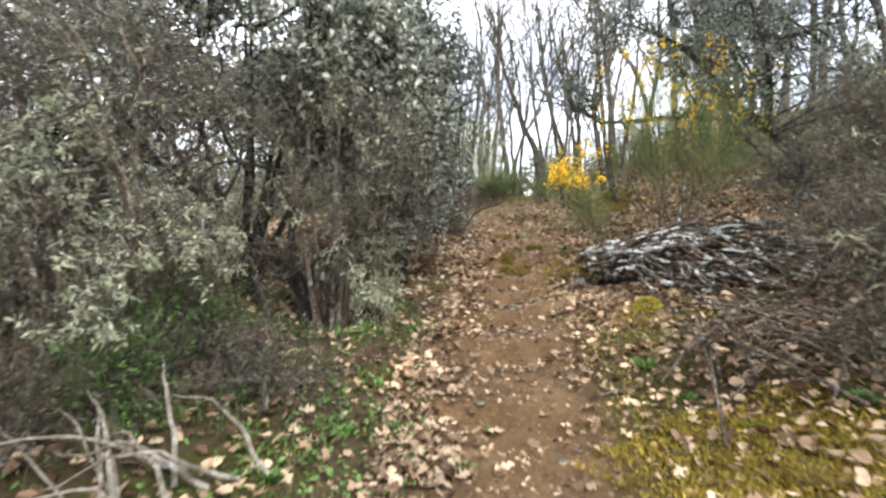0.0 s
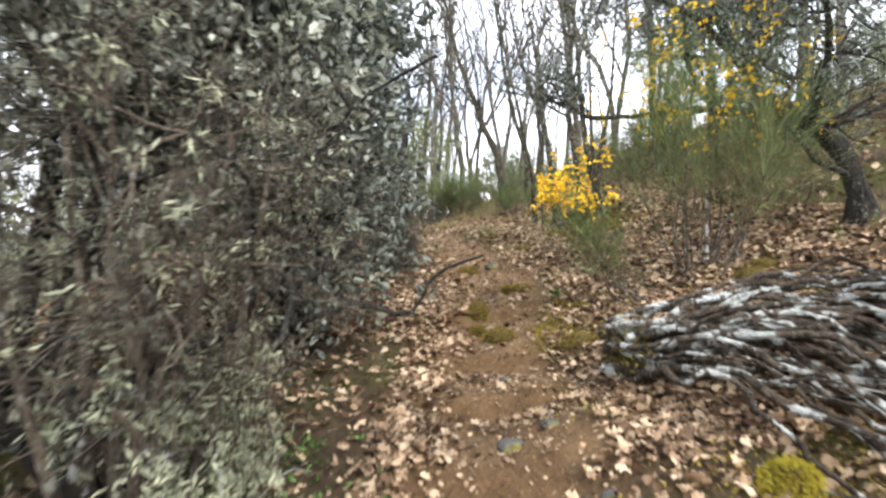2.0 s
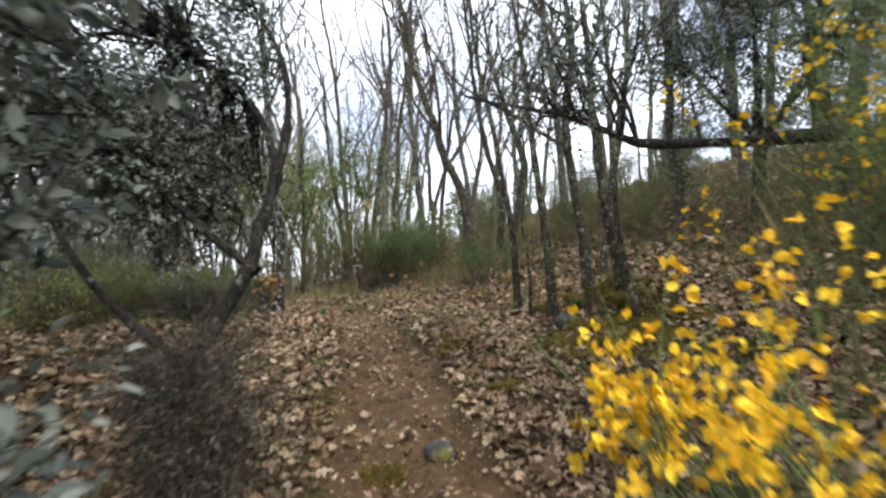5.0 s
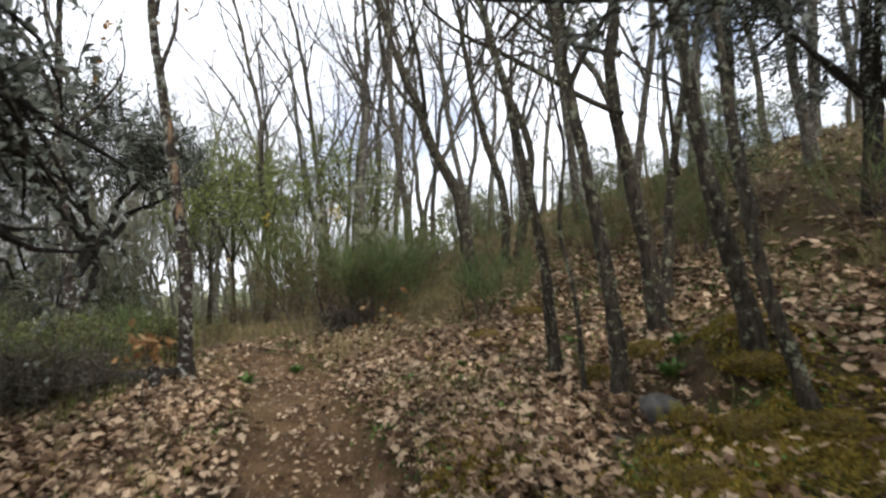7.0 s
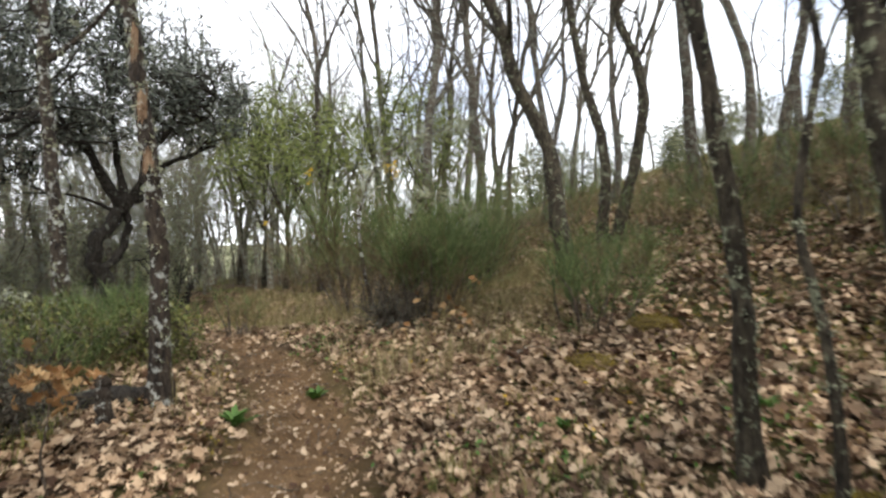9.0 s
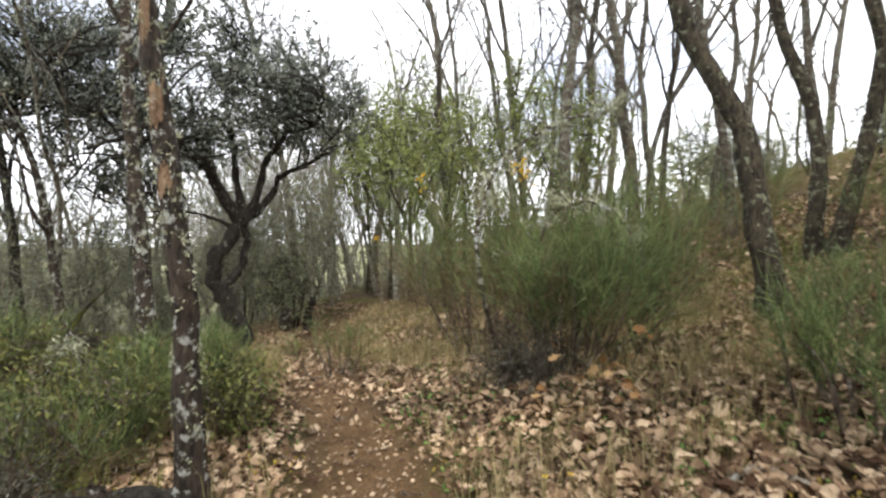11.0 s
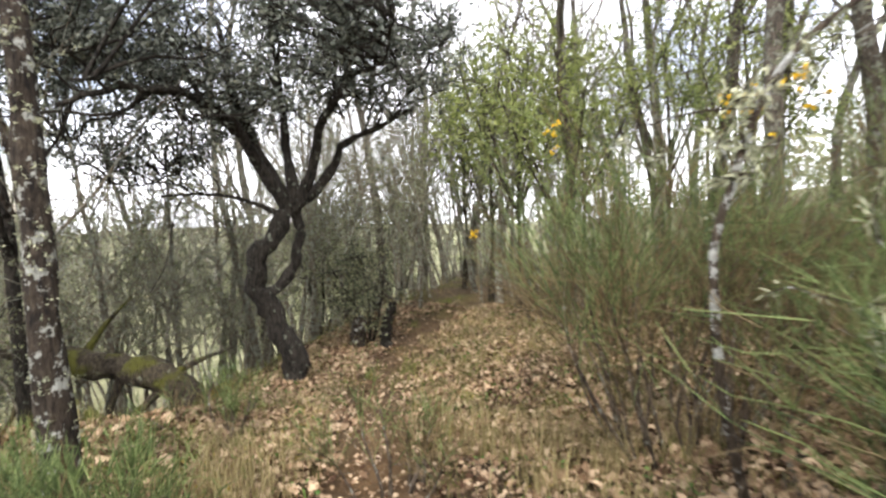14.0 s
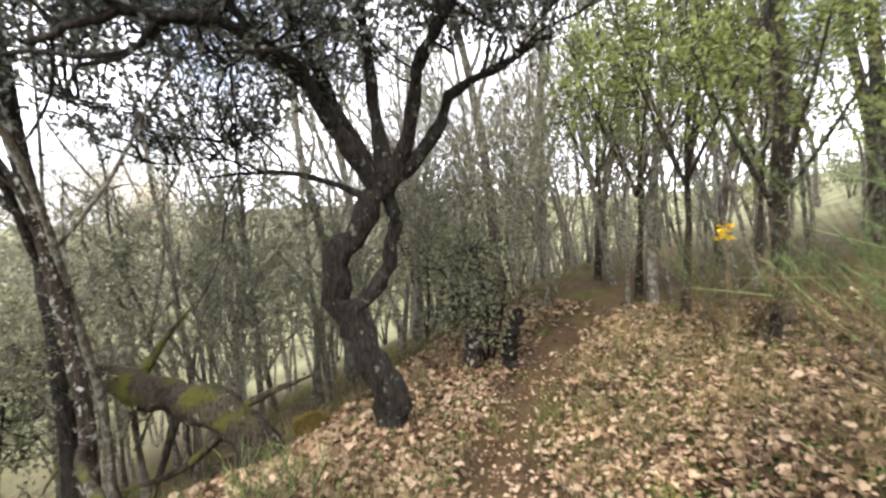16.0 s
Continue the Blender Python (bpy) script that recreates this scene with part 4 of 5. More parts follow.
def wood():
    rng = np.random.default_rng(200)
    thin_crown = dict(OAK, n=(8, 5, 3), k=(12, 8, 5, 3))
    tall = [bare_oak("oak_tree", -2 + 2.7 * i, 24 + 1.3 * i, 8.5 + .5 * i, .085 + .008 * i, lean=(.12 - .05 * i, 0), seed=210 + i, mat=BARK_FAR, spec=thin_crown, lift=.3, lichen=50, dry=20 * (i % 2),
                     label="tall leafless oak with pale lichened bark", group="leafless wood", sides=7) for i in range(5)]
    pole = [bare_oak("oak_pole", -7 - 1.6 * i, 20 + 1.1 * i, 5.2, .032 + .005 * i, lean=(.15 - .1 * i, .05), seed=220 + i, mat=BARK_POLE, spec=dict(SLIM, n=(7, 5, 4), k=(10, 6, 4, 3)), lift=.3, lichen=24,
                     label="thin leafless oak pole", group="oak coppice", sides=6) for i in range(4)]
    # the ridge ahead
    spots = [(1.5, 20.5), (2.6, 21.5), (.6, 22.6), (3.4, 19.6), (4.9, 20.4), (1.2, 18.4), (2.0, 19.0), (-.3, 20.0), (.2, 24.5), (3.9, 23.5), (5.8, 18.6), (6.6, 16.6), (7.4, 19.5), (8.2, 15.4), (6.2, 13.6), (7.2, 12.0), (5.7, 10.8), (9.4, 13.5), (8.6, 10.4), (6.9, 9.4)]
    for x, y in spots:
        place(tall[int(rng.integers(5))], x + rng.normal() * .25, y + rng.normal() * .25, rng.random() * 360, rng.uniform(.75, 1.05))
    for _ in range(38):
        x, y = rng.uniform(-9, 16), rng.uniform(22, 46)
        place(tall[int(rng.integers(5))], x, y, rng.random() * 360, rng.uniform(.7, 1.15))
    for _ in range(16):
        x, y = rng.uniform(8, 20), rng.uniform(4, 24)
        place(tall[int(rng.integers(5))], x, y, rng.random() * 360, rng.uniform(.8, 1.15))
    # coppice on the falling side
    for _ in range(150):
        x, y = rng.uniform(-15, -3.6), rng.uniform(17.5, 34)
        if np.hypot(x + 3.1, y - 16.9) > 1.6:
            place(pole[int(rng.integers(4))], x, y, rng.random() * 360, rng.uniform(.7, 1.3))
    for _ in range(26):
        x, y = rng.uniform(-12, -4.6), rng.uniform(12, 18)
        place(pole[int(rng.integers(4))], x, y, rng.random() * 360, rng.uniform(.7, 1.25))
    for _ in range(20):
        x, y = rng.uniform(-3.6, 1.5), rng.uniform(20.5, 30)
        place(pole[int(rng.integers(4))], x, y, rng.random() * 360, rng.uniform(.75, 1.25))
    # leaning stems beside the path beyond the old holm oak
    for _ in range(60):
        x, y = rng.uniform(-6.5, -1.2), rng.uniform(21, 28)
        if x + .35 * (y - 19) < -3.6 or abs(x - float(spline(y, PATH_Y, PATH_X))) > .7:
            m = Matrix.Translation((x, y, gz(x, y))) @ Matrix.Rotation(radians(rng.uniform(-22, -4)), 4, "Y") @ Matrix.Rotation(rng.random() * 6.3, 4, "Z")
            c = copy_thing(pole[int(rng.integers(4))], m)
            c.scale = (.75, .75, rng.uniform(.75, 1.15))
    # evergreen undergrowth
    scrub = [crowned_tree("holm_oak_scrub", (-6 - 3 * i, 21 + i), bush_limbs(-6 - 3 * i, 21 + i, [(-6 - 3 * i + dx, 21 + i + dy, gz(-6 - 3 * i, 21 + i) + h) for dx, dy, h in ((.1, 0, 2.4), (.7, .2, 1.9), (-.6, .1, 2.0), (0, -.6, 1.8))], .03),
             [((-6 - 3 * i, 21 + i, gz(-6 - 3 * i, 21 + i) + 1.6), (1.1, 1.1, 1.2), 1)], 95, .075, BARK_HOLM, LEAF_SCRUB_LIT, 230 + i, twigs=5, leaves=5, hollow=.2, coarse=True,
             label="grey-green holm oak scrub under the leafless trees", category="shrub", group="undergrowth") for i in range(2)]
    for _ in range(5):
        x, y = rng.uniform(-14, -5.5), rng.uniform(14, 32)
        place(scrub[int(rng.integers(2))], x, y, rng.random() * 360, rng.uniform(.6, 1.2))
    for x, y, s in ((-6.2, 9.5, 1.3), (-8, 12.5, 1.3), (-5.2, 12.2, 1.0), (-6.5, 7, 1.5), (-7, 3, 1.7), (-5, -1, 1.3), (4.5, -1.5, 1.3), (6.5, 3, 1.3), (8, 6, 1.2), (1.5, -4, 1.2), (-2, -4.5, 1.3),
                    (6.5, 14.4, .6), (8.5, 17.5, .8), (10, 12, .9), (7.4, 21, .7)):
        place(scrub[int(rng.integers(2))], x, y, rng.random() * 360, s)
    for _ in range(44):
        x, y = rng.uniform(6, 22), rng.uniform(7, 32)
        place(scrub[int(rng.integers(2))], x, y, rng.random() * 360, rng.uniform(.3, .8))
    for _ in range(30):
        x, y = rng.uniform(-14, 18), rng.uniform(28, 60)
        place(scrub[int(rng.integers(2))], x, y, rng.random() * 360, rng.uniform(.6, 1.2))


wood()


def saplings():
    """Slender holm oaks on the falling slope."""
    rng = np.random.default_rng(310)
    kinds = []
    for i, (x, y) in enumerate(((-5.2, 17.2), (-6.0, 18.6), (-4.9, 19.4))):
        z = gz(x, y)
        h = 3.4 + .5 * i
        limbs = [(((x, y, z - .1), (x + .1, y - .05, z + .35 * h), (x - .1, y + .05, z + .7 * h), (x, y, z + h)), .045, .012)]
        limbs += [(((x, y, z + f * h), (x + .35 * np.cos(a), y + .35 * np.sin(a), z + (f + .13) * h), (x + .7 * np.cos(a), y + .7 * np.sin(a), z + (f + .22) * h)), .02, .006) for f, a in ((.2, 0.3), (.3, 2.5), (.38, 4.4), (.48, 1.4), (.55, 3.4), (.62, 5.6))]
        kinds.append(crowned_tree("holm_oak_sapling", (x, y), limbs, [((x, y, z + .62 * h), (.95, .95, .42 * h), 1)], 75, .04, BARK_POLE, LEAF_SCRUB_LIT, 311 + i, twigs=6, leaves=5, hollow=.3,
                     label="slender grey-green holm oak sapling on the slope", group="holm oak saplings", lichen=40))
    for x, y in ((-6.6, 16.6), (-7.4, 18.0), (-5.8, 20.6), (-7.0, 20.0), (-8.2, 16.2), (-4.4, 21.2), (-8.6, 19.6), (-6.3, 22.4), (-9.6, 17.6), (-5.0, 23.2), (-7.8, 23.0), (-6.9, 14.2)):
        place(kinds[int(rng.integers(3))], x, y, rng.random() * 360, rng.uniform(.75, 1.15))


saplings()
# trees coming into leaf
for x, y, h, s in ((-1.8, 20.4, 4.2, 301), (-3.6, 22.6, 4.4, 302), (-1.4, 23.5, 4.6, 304), (.2, 22.2, 4.4, 305), (1.2, 20.4, 3.4, 306), (-.9, 19.5, 3.4, 307), (-2.6, 21.4, 4.0, 308)):
    z = gz(x, y)
    crowned_tree("young_leafing_tree", (x, y), [(((x, y, z - .1), (x + .05, y, z + .4 * h), (x - .1, y, z + h)), .05, .012)] +
                 [(((x, y, z + .35 * h), (x + .5 * np.cos(a), y + .5 * np.sin(a), z + .6 * h), (x + .9 * np.cos(a), y + .9 * np.sin(a), z + .85 * h)), .025, .007) for a in (0, 1.3, 2.6, 3.9, 5.2)],
                 [((x, y, z + .78 * h), (1.15, 1.0, .36 * h), 1)], 110, .056, BARK_OAK, LEAF_YOUNG, s, twigs=6, leaves=6, hollow=.1,
                 label="small tree in fresh yellow-green leaf", group="leafing trees")


def far_woods():
    """Bushy woods across the valley and over the ridge, too far off to tell one from the next."""
    rng = np.random.default_rng(320)
    g = Geo()
    n = 480
    a = rng.uniform(-.6, 3.6, n)
    d = rng.uniform(45, 120, n)
    x, y = -d * np.cos(a), 14 + d * np.sin(a)
    z = ground_z(x, y)
    for i in range(n):
        s = (.7 + .6 * rng.random()) * (1 + d[i] / 60) * (1.9 if rng.random() < .22 else 1)
        k = 120
        c = in_ball(k, (x[i], y[i], z[i] + s), (1.1 * s, 1.1 * s, s), rng, .3)
        flat_leaves(g, c, rng.standard_normal((k, 3)), rng.standard_normal((k, 3)), .17 * s * (.6 + rng.random(k)), .1 * s * (.6 + rng.random(k)))
    tagged(part("far_woods", g, LEAF_FAR), "grey-green woods across the valley", "woods", kind="stuff")


far_woods()
z6 = gz(6.6, 12.6)
crowned_tree("holm_oak_tree", (6.6, 12.6),
             [(((6.6, 12.6, z6 - .1), (6.5, 12.5, z6 + 1.2), (6.6, 12.6, z6 + 3.0)), .12, .03)] +
             [(((6.55, 12.5, z6 + 1.1), (6.55 + .7 * np.cos(q), 12.5 + .7 * np.sin(q), z6 + 1.9), (6.55 + 1.3 * np.cos(q), 12.5 + 1.3 * np.sin(q), z6 + 2.8)), .05, .012) for q in (.2, 1.5, 2.8, 4.0, 5.2)],
             [((6.5, 12.5, z6 + 2.6), (1.9, 1.9, 1.4), 1)], 420, .05, BARK_HOLM, LEAF_HOLM, 330, twigs=6, leaves=8, label="dark holm oak up on the bank")

brush = broom("low_broom", 4.2, 16.2, .8, .55, 190, 341, "low brown-green broom scattered over the bank", brown=.6, group="broom on the bank")
rng = np.random.default_rng(342)
for x, y in ((3.3, 18.2), (4.9, 17.2), (5.6, 16.0), (2.4, 17.6), (6.3, 17.6), (5.2, 14.2), (6.0, 15.0), (7.2, 15.8), (3.9, 19.3), (1.6, 18.0), (5.9, 18.9), (7.6, 17.4), (4.3, 14.4), (6.9, 13.6), (2.9, 20.4), (1.0, 19.4),
             (8.4, 13.2), (5.8, 11.6), (6.6, 10.2), (4.9, 9.6), (5.4, 8.9), (-1.2, 19.6), (-.2, 18.6), (2.2, 21.8), (4.7, 21.4)):
    place(brush, x, y, rng.random() * 360, rng.uniform(.6, 1.3))


def peeling_bark(tree, heights, seed):
    """Bare tan patches where the bark has come off, standing a little proud of the stem."""
    rng = np.random.default_rng(seed)
    trunk = [c for c in tree.children if c.name.startswith("trunk")][0]
    co = np.array([v.co[:] for v in trunk.data.vertices])
    for h, turn, wide, tall in heights:
        ring = co[np.abs(co[:, 2] - h) < .15]
        c = ring.mean(0)
        rad = np.linalg.norm((ring - c)[:, :2], axis=1).mean() * 1.12
        k, s = 7, 6
        a = radians(turn) + np.linspace(-wide, wide, k)[None] * (.75 + .35 * rng.random((s, 1)))
        z = np.linspace(-tall, tall, s)[:, None] + .03 * rng.standard_normal((s, k))
        V = np.stack([c[0] + rad * np.cos(a), c[1] + rad * np.sin(a), c[2] + z], -1)
        V = np.concatenate([V, V - (V - c) * (.2, .2, 0)])
        i = (np.arange(s - 1)[:, None] * k + np.arange(k - 1)).reshape(-1, 1)
        q = i + np.array([[0, 1, k + 1, k]])
        part("bare_patch", Geo().add(V.reshape(-1, 3), [q]), BARE_WOOD, tree, "tan bare wood where bark has peeled")


lichened = [o for o in scene.objects if o.name.startswith("oak_tree") and o.get("label", "").startswith("dead oak stem")][0]
peeling_bark(lichened, ((1.5, -70, .55, .06), (1.78, -55, .6, .09), (2.05, -65, .5, .08)), 351)


# more saplings where the slope falls away
slender = [o for o in scene.objects if o.name.startswith("holm_oak_sapling")][:3]
for n, (x, y, turn, size) in enumerate(((-5.4, 15.6, 40, .75), (-6.1, 16.0, 130, .85), (-4.9, 16.9, 220, .6), (-5.3, 18.2, 300, .7), (-7.2, 15.2, 75, .9), (-6.0, 13.8, 190, .7), (-4.0, 19.2, 10, .65), (-7.6, 18.4, 160, 1.0), (-4.5, 14.6, 260, .55), (-3.6, 20.6, 100, .7), (-2.6, 20.9, 330, .6), (-8.3, 17.0, 15, .9))):
    place(slender[n % len(slender)], x, y, turn, size)


def valley_scrub():
    """Evergreen scrub down in the valley."""
    rng = np.random.default_rng(360)
    kinds = [o for o in scene.objects if o.name.startswith("holm_oak_scrub")][:2]
    for _ in range(7):
        place(kinds[int(rng.integers(2))], rng.uniform(-25, -10.5), rng.uniform(13, 28), rng.random() * 360, rng.uniform(.8, 1.5))


valley_scrub()


# ---------------------------------------------------------------- brushwood
def brushwood():
    rng = np.random.default_rng(400)
    ob = top("brushwood_pile", 2.2, 5.3)
    for i in range(46):
        # each leaves the butt end and fans out, those on top the longest and flattest
        high = rng.random()
        a = np.array([1.6 + rng.normal() * .06, 5.38 + rng.normal() * .06, 1.18 + .34 * high])
        h = radians(rng.uniform(-95, -25) * (1 - high) + rng.uniform(-48, 12) * high)
        ln = rng.uniform(1.2, 1.7) + .5 * high
        b = a + np.array([np.cos(h), np.sin(h), 0]) * ln
        b[2] = gz(b[0], b[1]) + .04 + .4 * high * rng.uniform(.2, 1)
        m = a * .5 + b * .5 + np.array([rng.normal() * .11, rng.normal() * .11, .06 + .22 * rng.random()])
        q = a - np.array([np.cos(h), np.sin(h), .25]) * rng.uniform(.02, .16)
        for p in (a, m, b, q):
            p[2] = max(p[2], gz(p[0], p[1]) + .03)
        r = .013 + .02 * rng.random() ** 1.2
        g = Geo()
        tubes(g, resample(local(ob, (q, a, m, b)), 20, rng, .034), np.linspace(r, r * .45, 20) * (1 + .15 * np.sin(np.arange(20) * 1.9 + i)), 8, .1, rng)
        part("branch", g, BARK_STICK, ob)
        if i % 3 == 0:
            f = m * .6 + b * .4
            k = h + rng.normal() * .5
            e = f + np.array([np.cos(k), np.sin(k), .1]) * rng.uniform(.4, .8)
            e[2] = max(e[2], gz(e[0], e[1]) + .03)
            g = Geo()
            tubes(g, resample(local(ob, (f, (f + e) / 2 + rng.normal(size=3) * .04, e)), 9), np.linspace(r * .6, .003, 9), 5)
            part("side_branch", g, BARK_STICK, ob)
    c = local(ob, np.array((1.58, 5.36, 1.3)) + rng.normal(size=(900, 3)) * (.07, .1, .13))
    g = Geo()
    needles(g, c, rng.standard_normal(c.shape), .02 + .02 * rng.random(900), np.full(900, .01), rng)
    stuff_part("moss", g, MOSS_FUZZ, ob, "yellow-brown moss on the butt ends")
    tagged(ob, "pile of cut oak branches crusted with white lichen and moss", "brushwood")
    ob = top("brushwood_pile", 1.9, 3.6)
    for i in range(44):
        c = np.array([2.0 + rng.normal() * .24, 3.35 + rng.normal() * .25])
        h = rng.random() * np.pi
        d = np.array([np.cos(h), np.sin(h)]) * (.2 + .4 * rng.random())
        lift = .03 + .26 * rng.random()
        a = (*(c - d), gz(*(c - d)) + .03 + lift * rng.random())
        b = (*(c + d), gz(*(c + d)) + .03 + lift * rng.random())
        m = (c[0] + rng.normal() * .05, c[1] + rng.normal() * .05, gz(*c) + .04 + lift)
        g = Geo()
        tubes(g, resample(local(ob, (a, m, b)), 10), np.linspace(.009, .003, 10) * (.5 + rng.random()), 5, .08, rng)
        part("twig", g, BARK_TWIG, ob)
    tagged(ob, "heap of thin brown dead twigs on the ground", "brushwood")
    ob = top("dead_branch", -1.15, 2.2)
    for i in range(16):
        a = np.array([-.95 + rng.normal() * .14, 2.15 + rng.normal() * .14, 0])
        h = radians(rng.uniform(110, 215))
        b = a + np.array([np.cos(h), np.sin(h), 0]) * (.5 + .6 * rng.random())
        a[2], b[2] = gz(*a[:2]) + .03, gz(*b[:2]) + .06 + .3 * rng.random()
        m = (a + b) / 2 + (0, 0, .12)
        g = Geo()
        tubes(g, resample(local(ob, (a, m, b)), 12, rng, .012), np.linspace(.011, .003, 12) * (.6 + .7 * rng.random()), 6, .06, rng)
        part("branch", g, BARK_PALE, ob)
    tagged(ob, "bleached dead branch with spreading twigs", "branch")


brushwood()
log("fallen_branch", [(.95, 3.05, gz(.95, 3.05) + .01), (1.15, 3.1, gz(1.15, 3.1) + .02), (1.3, 3.2, gz(1.3, 3.2) + .03)], .012, .006, BARK_TWIG, "short broken stick across the path", 410)
log("fallen_branch", [(3.1, 7.1, gz(3.1, 7.1) + .02), (3.35, 7.5, gz(3.35, 7.5) + .4), (3.6, 7.9, gz(3.6, 7.9) + .75)], .018, .008, BARK_STICK, "dead branch leaning on the bank", 411,
    [((3.35, 7.5, gz(3.35, 7.5) + .4), (3.6, 7.2, gz(3.6, 7.2) + .5))])


def lichen_branch(pts, seed, label, tufts=150, side=40, tuft=.04):
    rng = np.random.default_rng(seed)
    ob = new("lichened_branch")
    ob.location = (pts[0][0], pts[0][1], gz(pts[0][0], pts[0][1]))
    line = resample(local(ob, ((pts[0][0] + .1, pts[0][1] + .3, gz(pts[0][0], pts[0][1] + .3) - .05),) + tuple(pts)), 26, rng, .01)
    g = Geo()
    tubes(g, line, np.linspace(.022, .006, 26), 6, .06, rng)
    f = line[rng.integers(12, 26, side)]
    e = f + unit(rng.standard_normal((side, 3))) * (.1 + .3 * rng.random((side, 1)))
    q = stems_between(f, e, 6, rng, .15)
    part("stem", g, BARK_STICK, ob)
    g = Geo()
    tubes(g, q, np.full((side, 1), .004) * np.linspace(1, .5, 6), 4)
    stuff_part("branchwork", g, BARK_STICK, ob)
    pool = np.concatenate([q.reshape(-1, 3), line[10:]])
    stuff_part("lichen", lichen_tufts(pool[rng.integers(0, len(pool), tufts)], rng, tuft, .3), LICHEN, ob, "pale grey-green lichen tufts")
    return tagged(ob, label, "branch")


lichen_branch(((.62, 14.70, 3.5), (.83, 14.79, 4.0), (1.19, 15.0, 4.24), (1.7, 15.1, 4.4)), 421, "dead branch bearded with pale lichen above the broom")
lichen_branch(((1.05, 14.67, 3.2), (1.2, 14.7, 3.55), (1.5, 14.76, 3.6), (1.75, 14.7, 3.35)), 422, "dead branch bearded with pale lichen above the broom")
lichen_branch(((-1.2, 3.6, 1.5), (-1.25, 3.15, 1.62), (-1.45, 2.8, 1.5), (-1.6, 2.5, 1.15)), 424, "drooping heath branch bearded with pale lichen", 170, 50, .042)
lichen_branch(((-1.9, 3.1, 1.7), (-2.0, 2.75, 2.05), (-2.1, 2.35, 2.0)), 425, "drooping heath branch bearded with pale lichen", 150, 50, .042)
lichen_branch(((-1.7, 3.3, 1.9), (-2.0, 3.1, 2.3), (-2.2, 2.9, 2.15)), 426, "drooping heath branch bearded with pale lichen", 150, 50, .042)
lichen_branch(((-.6, 4.3, 1.4), (-.5, 4.15, 1.5), (-.42, 4.1, 1.25), (-.42, 4.1, .98)), 427, "dead heath stem crusted with pale lichen at the path's edge", 50, 8)
lichen_branch(((-.75, 3.9, 1.4), (-.62, 3.85, 1.55), (-.5, 3.85, 1.3), (-.5, 3.9, 1.0)), 428, "dead heath stem crusted with pale lichen at the path's edge", 50, 8)


def lichen_beard(x0, x1, y, z, n, drop, seed, label):
    """Grey strands of old lichen and dead twigs hanging from a limb."""
    rng = np.random.default_rng(seed)
    ob = new("lichen_beard")
    ob.location = ((x0 + x1) / 2, y, z)
    A = np.stack([rng.uniform(x0, x1, n), y + rng.normal(size=n) * .07, z + .03 * rng.normal(size=n)], 1)
    ln = drop * rng.uniform(.35, 1.0, n)
    B = A + np.stack([rng.normal(size=n) * .05, rng.normal(size=n) * .05 - .03, -ln], 1)
    P = stems_between(local(ob, A), local(ob, B), 9, rng, .05)
    g = Geo()
    tubes(g, P, np.full((n, 1), .0035) * np.linspace(1, .5, 9), 4)
    stuff_part("twig", g, BARK_TWIG, ob)
    pool = P[:, 1:].reshape(-1, 3)
    stuff_part("lichen", lichen_tufts(pool[rng.integers(0, len(pool), n * 9)], rng, .03, .25), LICHEN, ob, "pale grey lichen threads")
    return tagged(ob, label, "lichen")


lichen_beard(-.52, -.3, 4.28, 1.68, 34, .75, 431, "grey lichen and dead twigs hanging from a dark limb")
lichen_beard(-.75, -.55, 4.2, 1.55, 26, .6, 432, "grey lichen and dead twigs hanging from a dark limb")
lichen_beard(-1.75, -1.4, 3.9, 1.85, 30, .5, 433, "grey lichen hanging from a crooked limb")
lichen_branch(((-1.75, 13.4, 2.5), (-1.7, 13.3, 2.75), (-1.55, 13.25, 2.6), (-1.4, 13.25, 2.4)), 434, "low dead branch thick with yellowish lichen", 80, 30, .04)



# ---------------------------------------------------------------- stones and moss
def boulder(name, x, y, size, mat, label, category, seed, sink=.3, fuzz=0, fuzz_mat=None):
    rng = np.random.default_rng(seed)
    bm = bmesh.new()
    bmesh.ops.create_icosphere(bm, subdivisions=3 if max(size) < .12 else 4, radius=1)
    off = Vector(rng.random(3) * 50)
    for v in bm.verts:
        d = 1 + .28 * noise.noise(v.co * 1.3 + off) + .12 * noise.noise(v.co * 3.7 + off) + .04 * noise.noise(v.co * 11 + off)
        v.co = Vector((v.co.x * size[0], v.co.y * size[1], v.co.z * size[2])) * d
    me = bpy.data.meshes.new(name)
    bm.to_mesh(me)
    bm.free()
    me.polygons.foreach_set("use_smooth", np.full(len(me.polygons), True))
    me.materials.append(mat)
    ob = new(name, me)
    ob.location = (x, y, gz(x, y) + size[2] * (1 - 2 * sink) * .5)
    if fuzz:
        co = np.array([v.co[:] for v in me.vertices])
        nr = unit(co / np.array(size) ** 2)
        i = rng.integers(0, len(co), fuzz)
        g = Geo()
        needles(g, co[i], nr[i] + rng.standard_normal((fuzz, 3)) * .5, .014 + .012 * rng.random(fuzz), np.full(fuzz, .007), rng)
        stuff_part("fuzz", g, fuzz_mat or MOSS_FUZZ, ob)
    return tagged(ob, label, category)


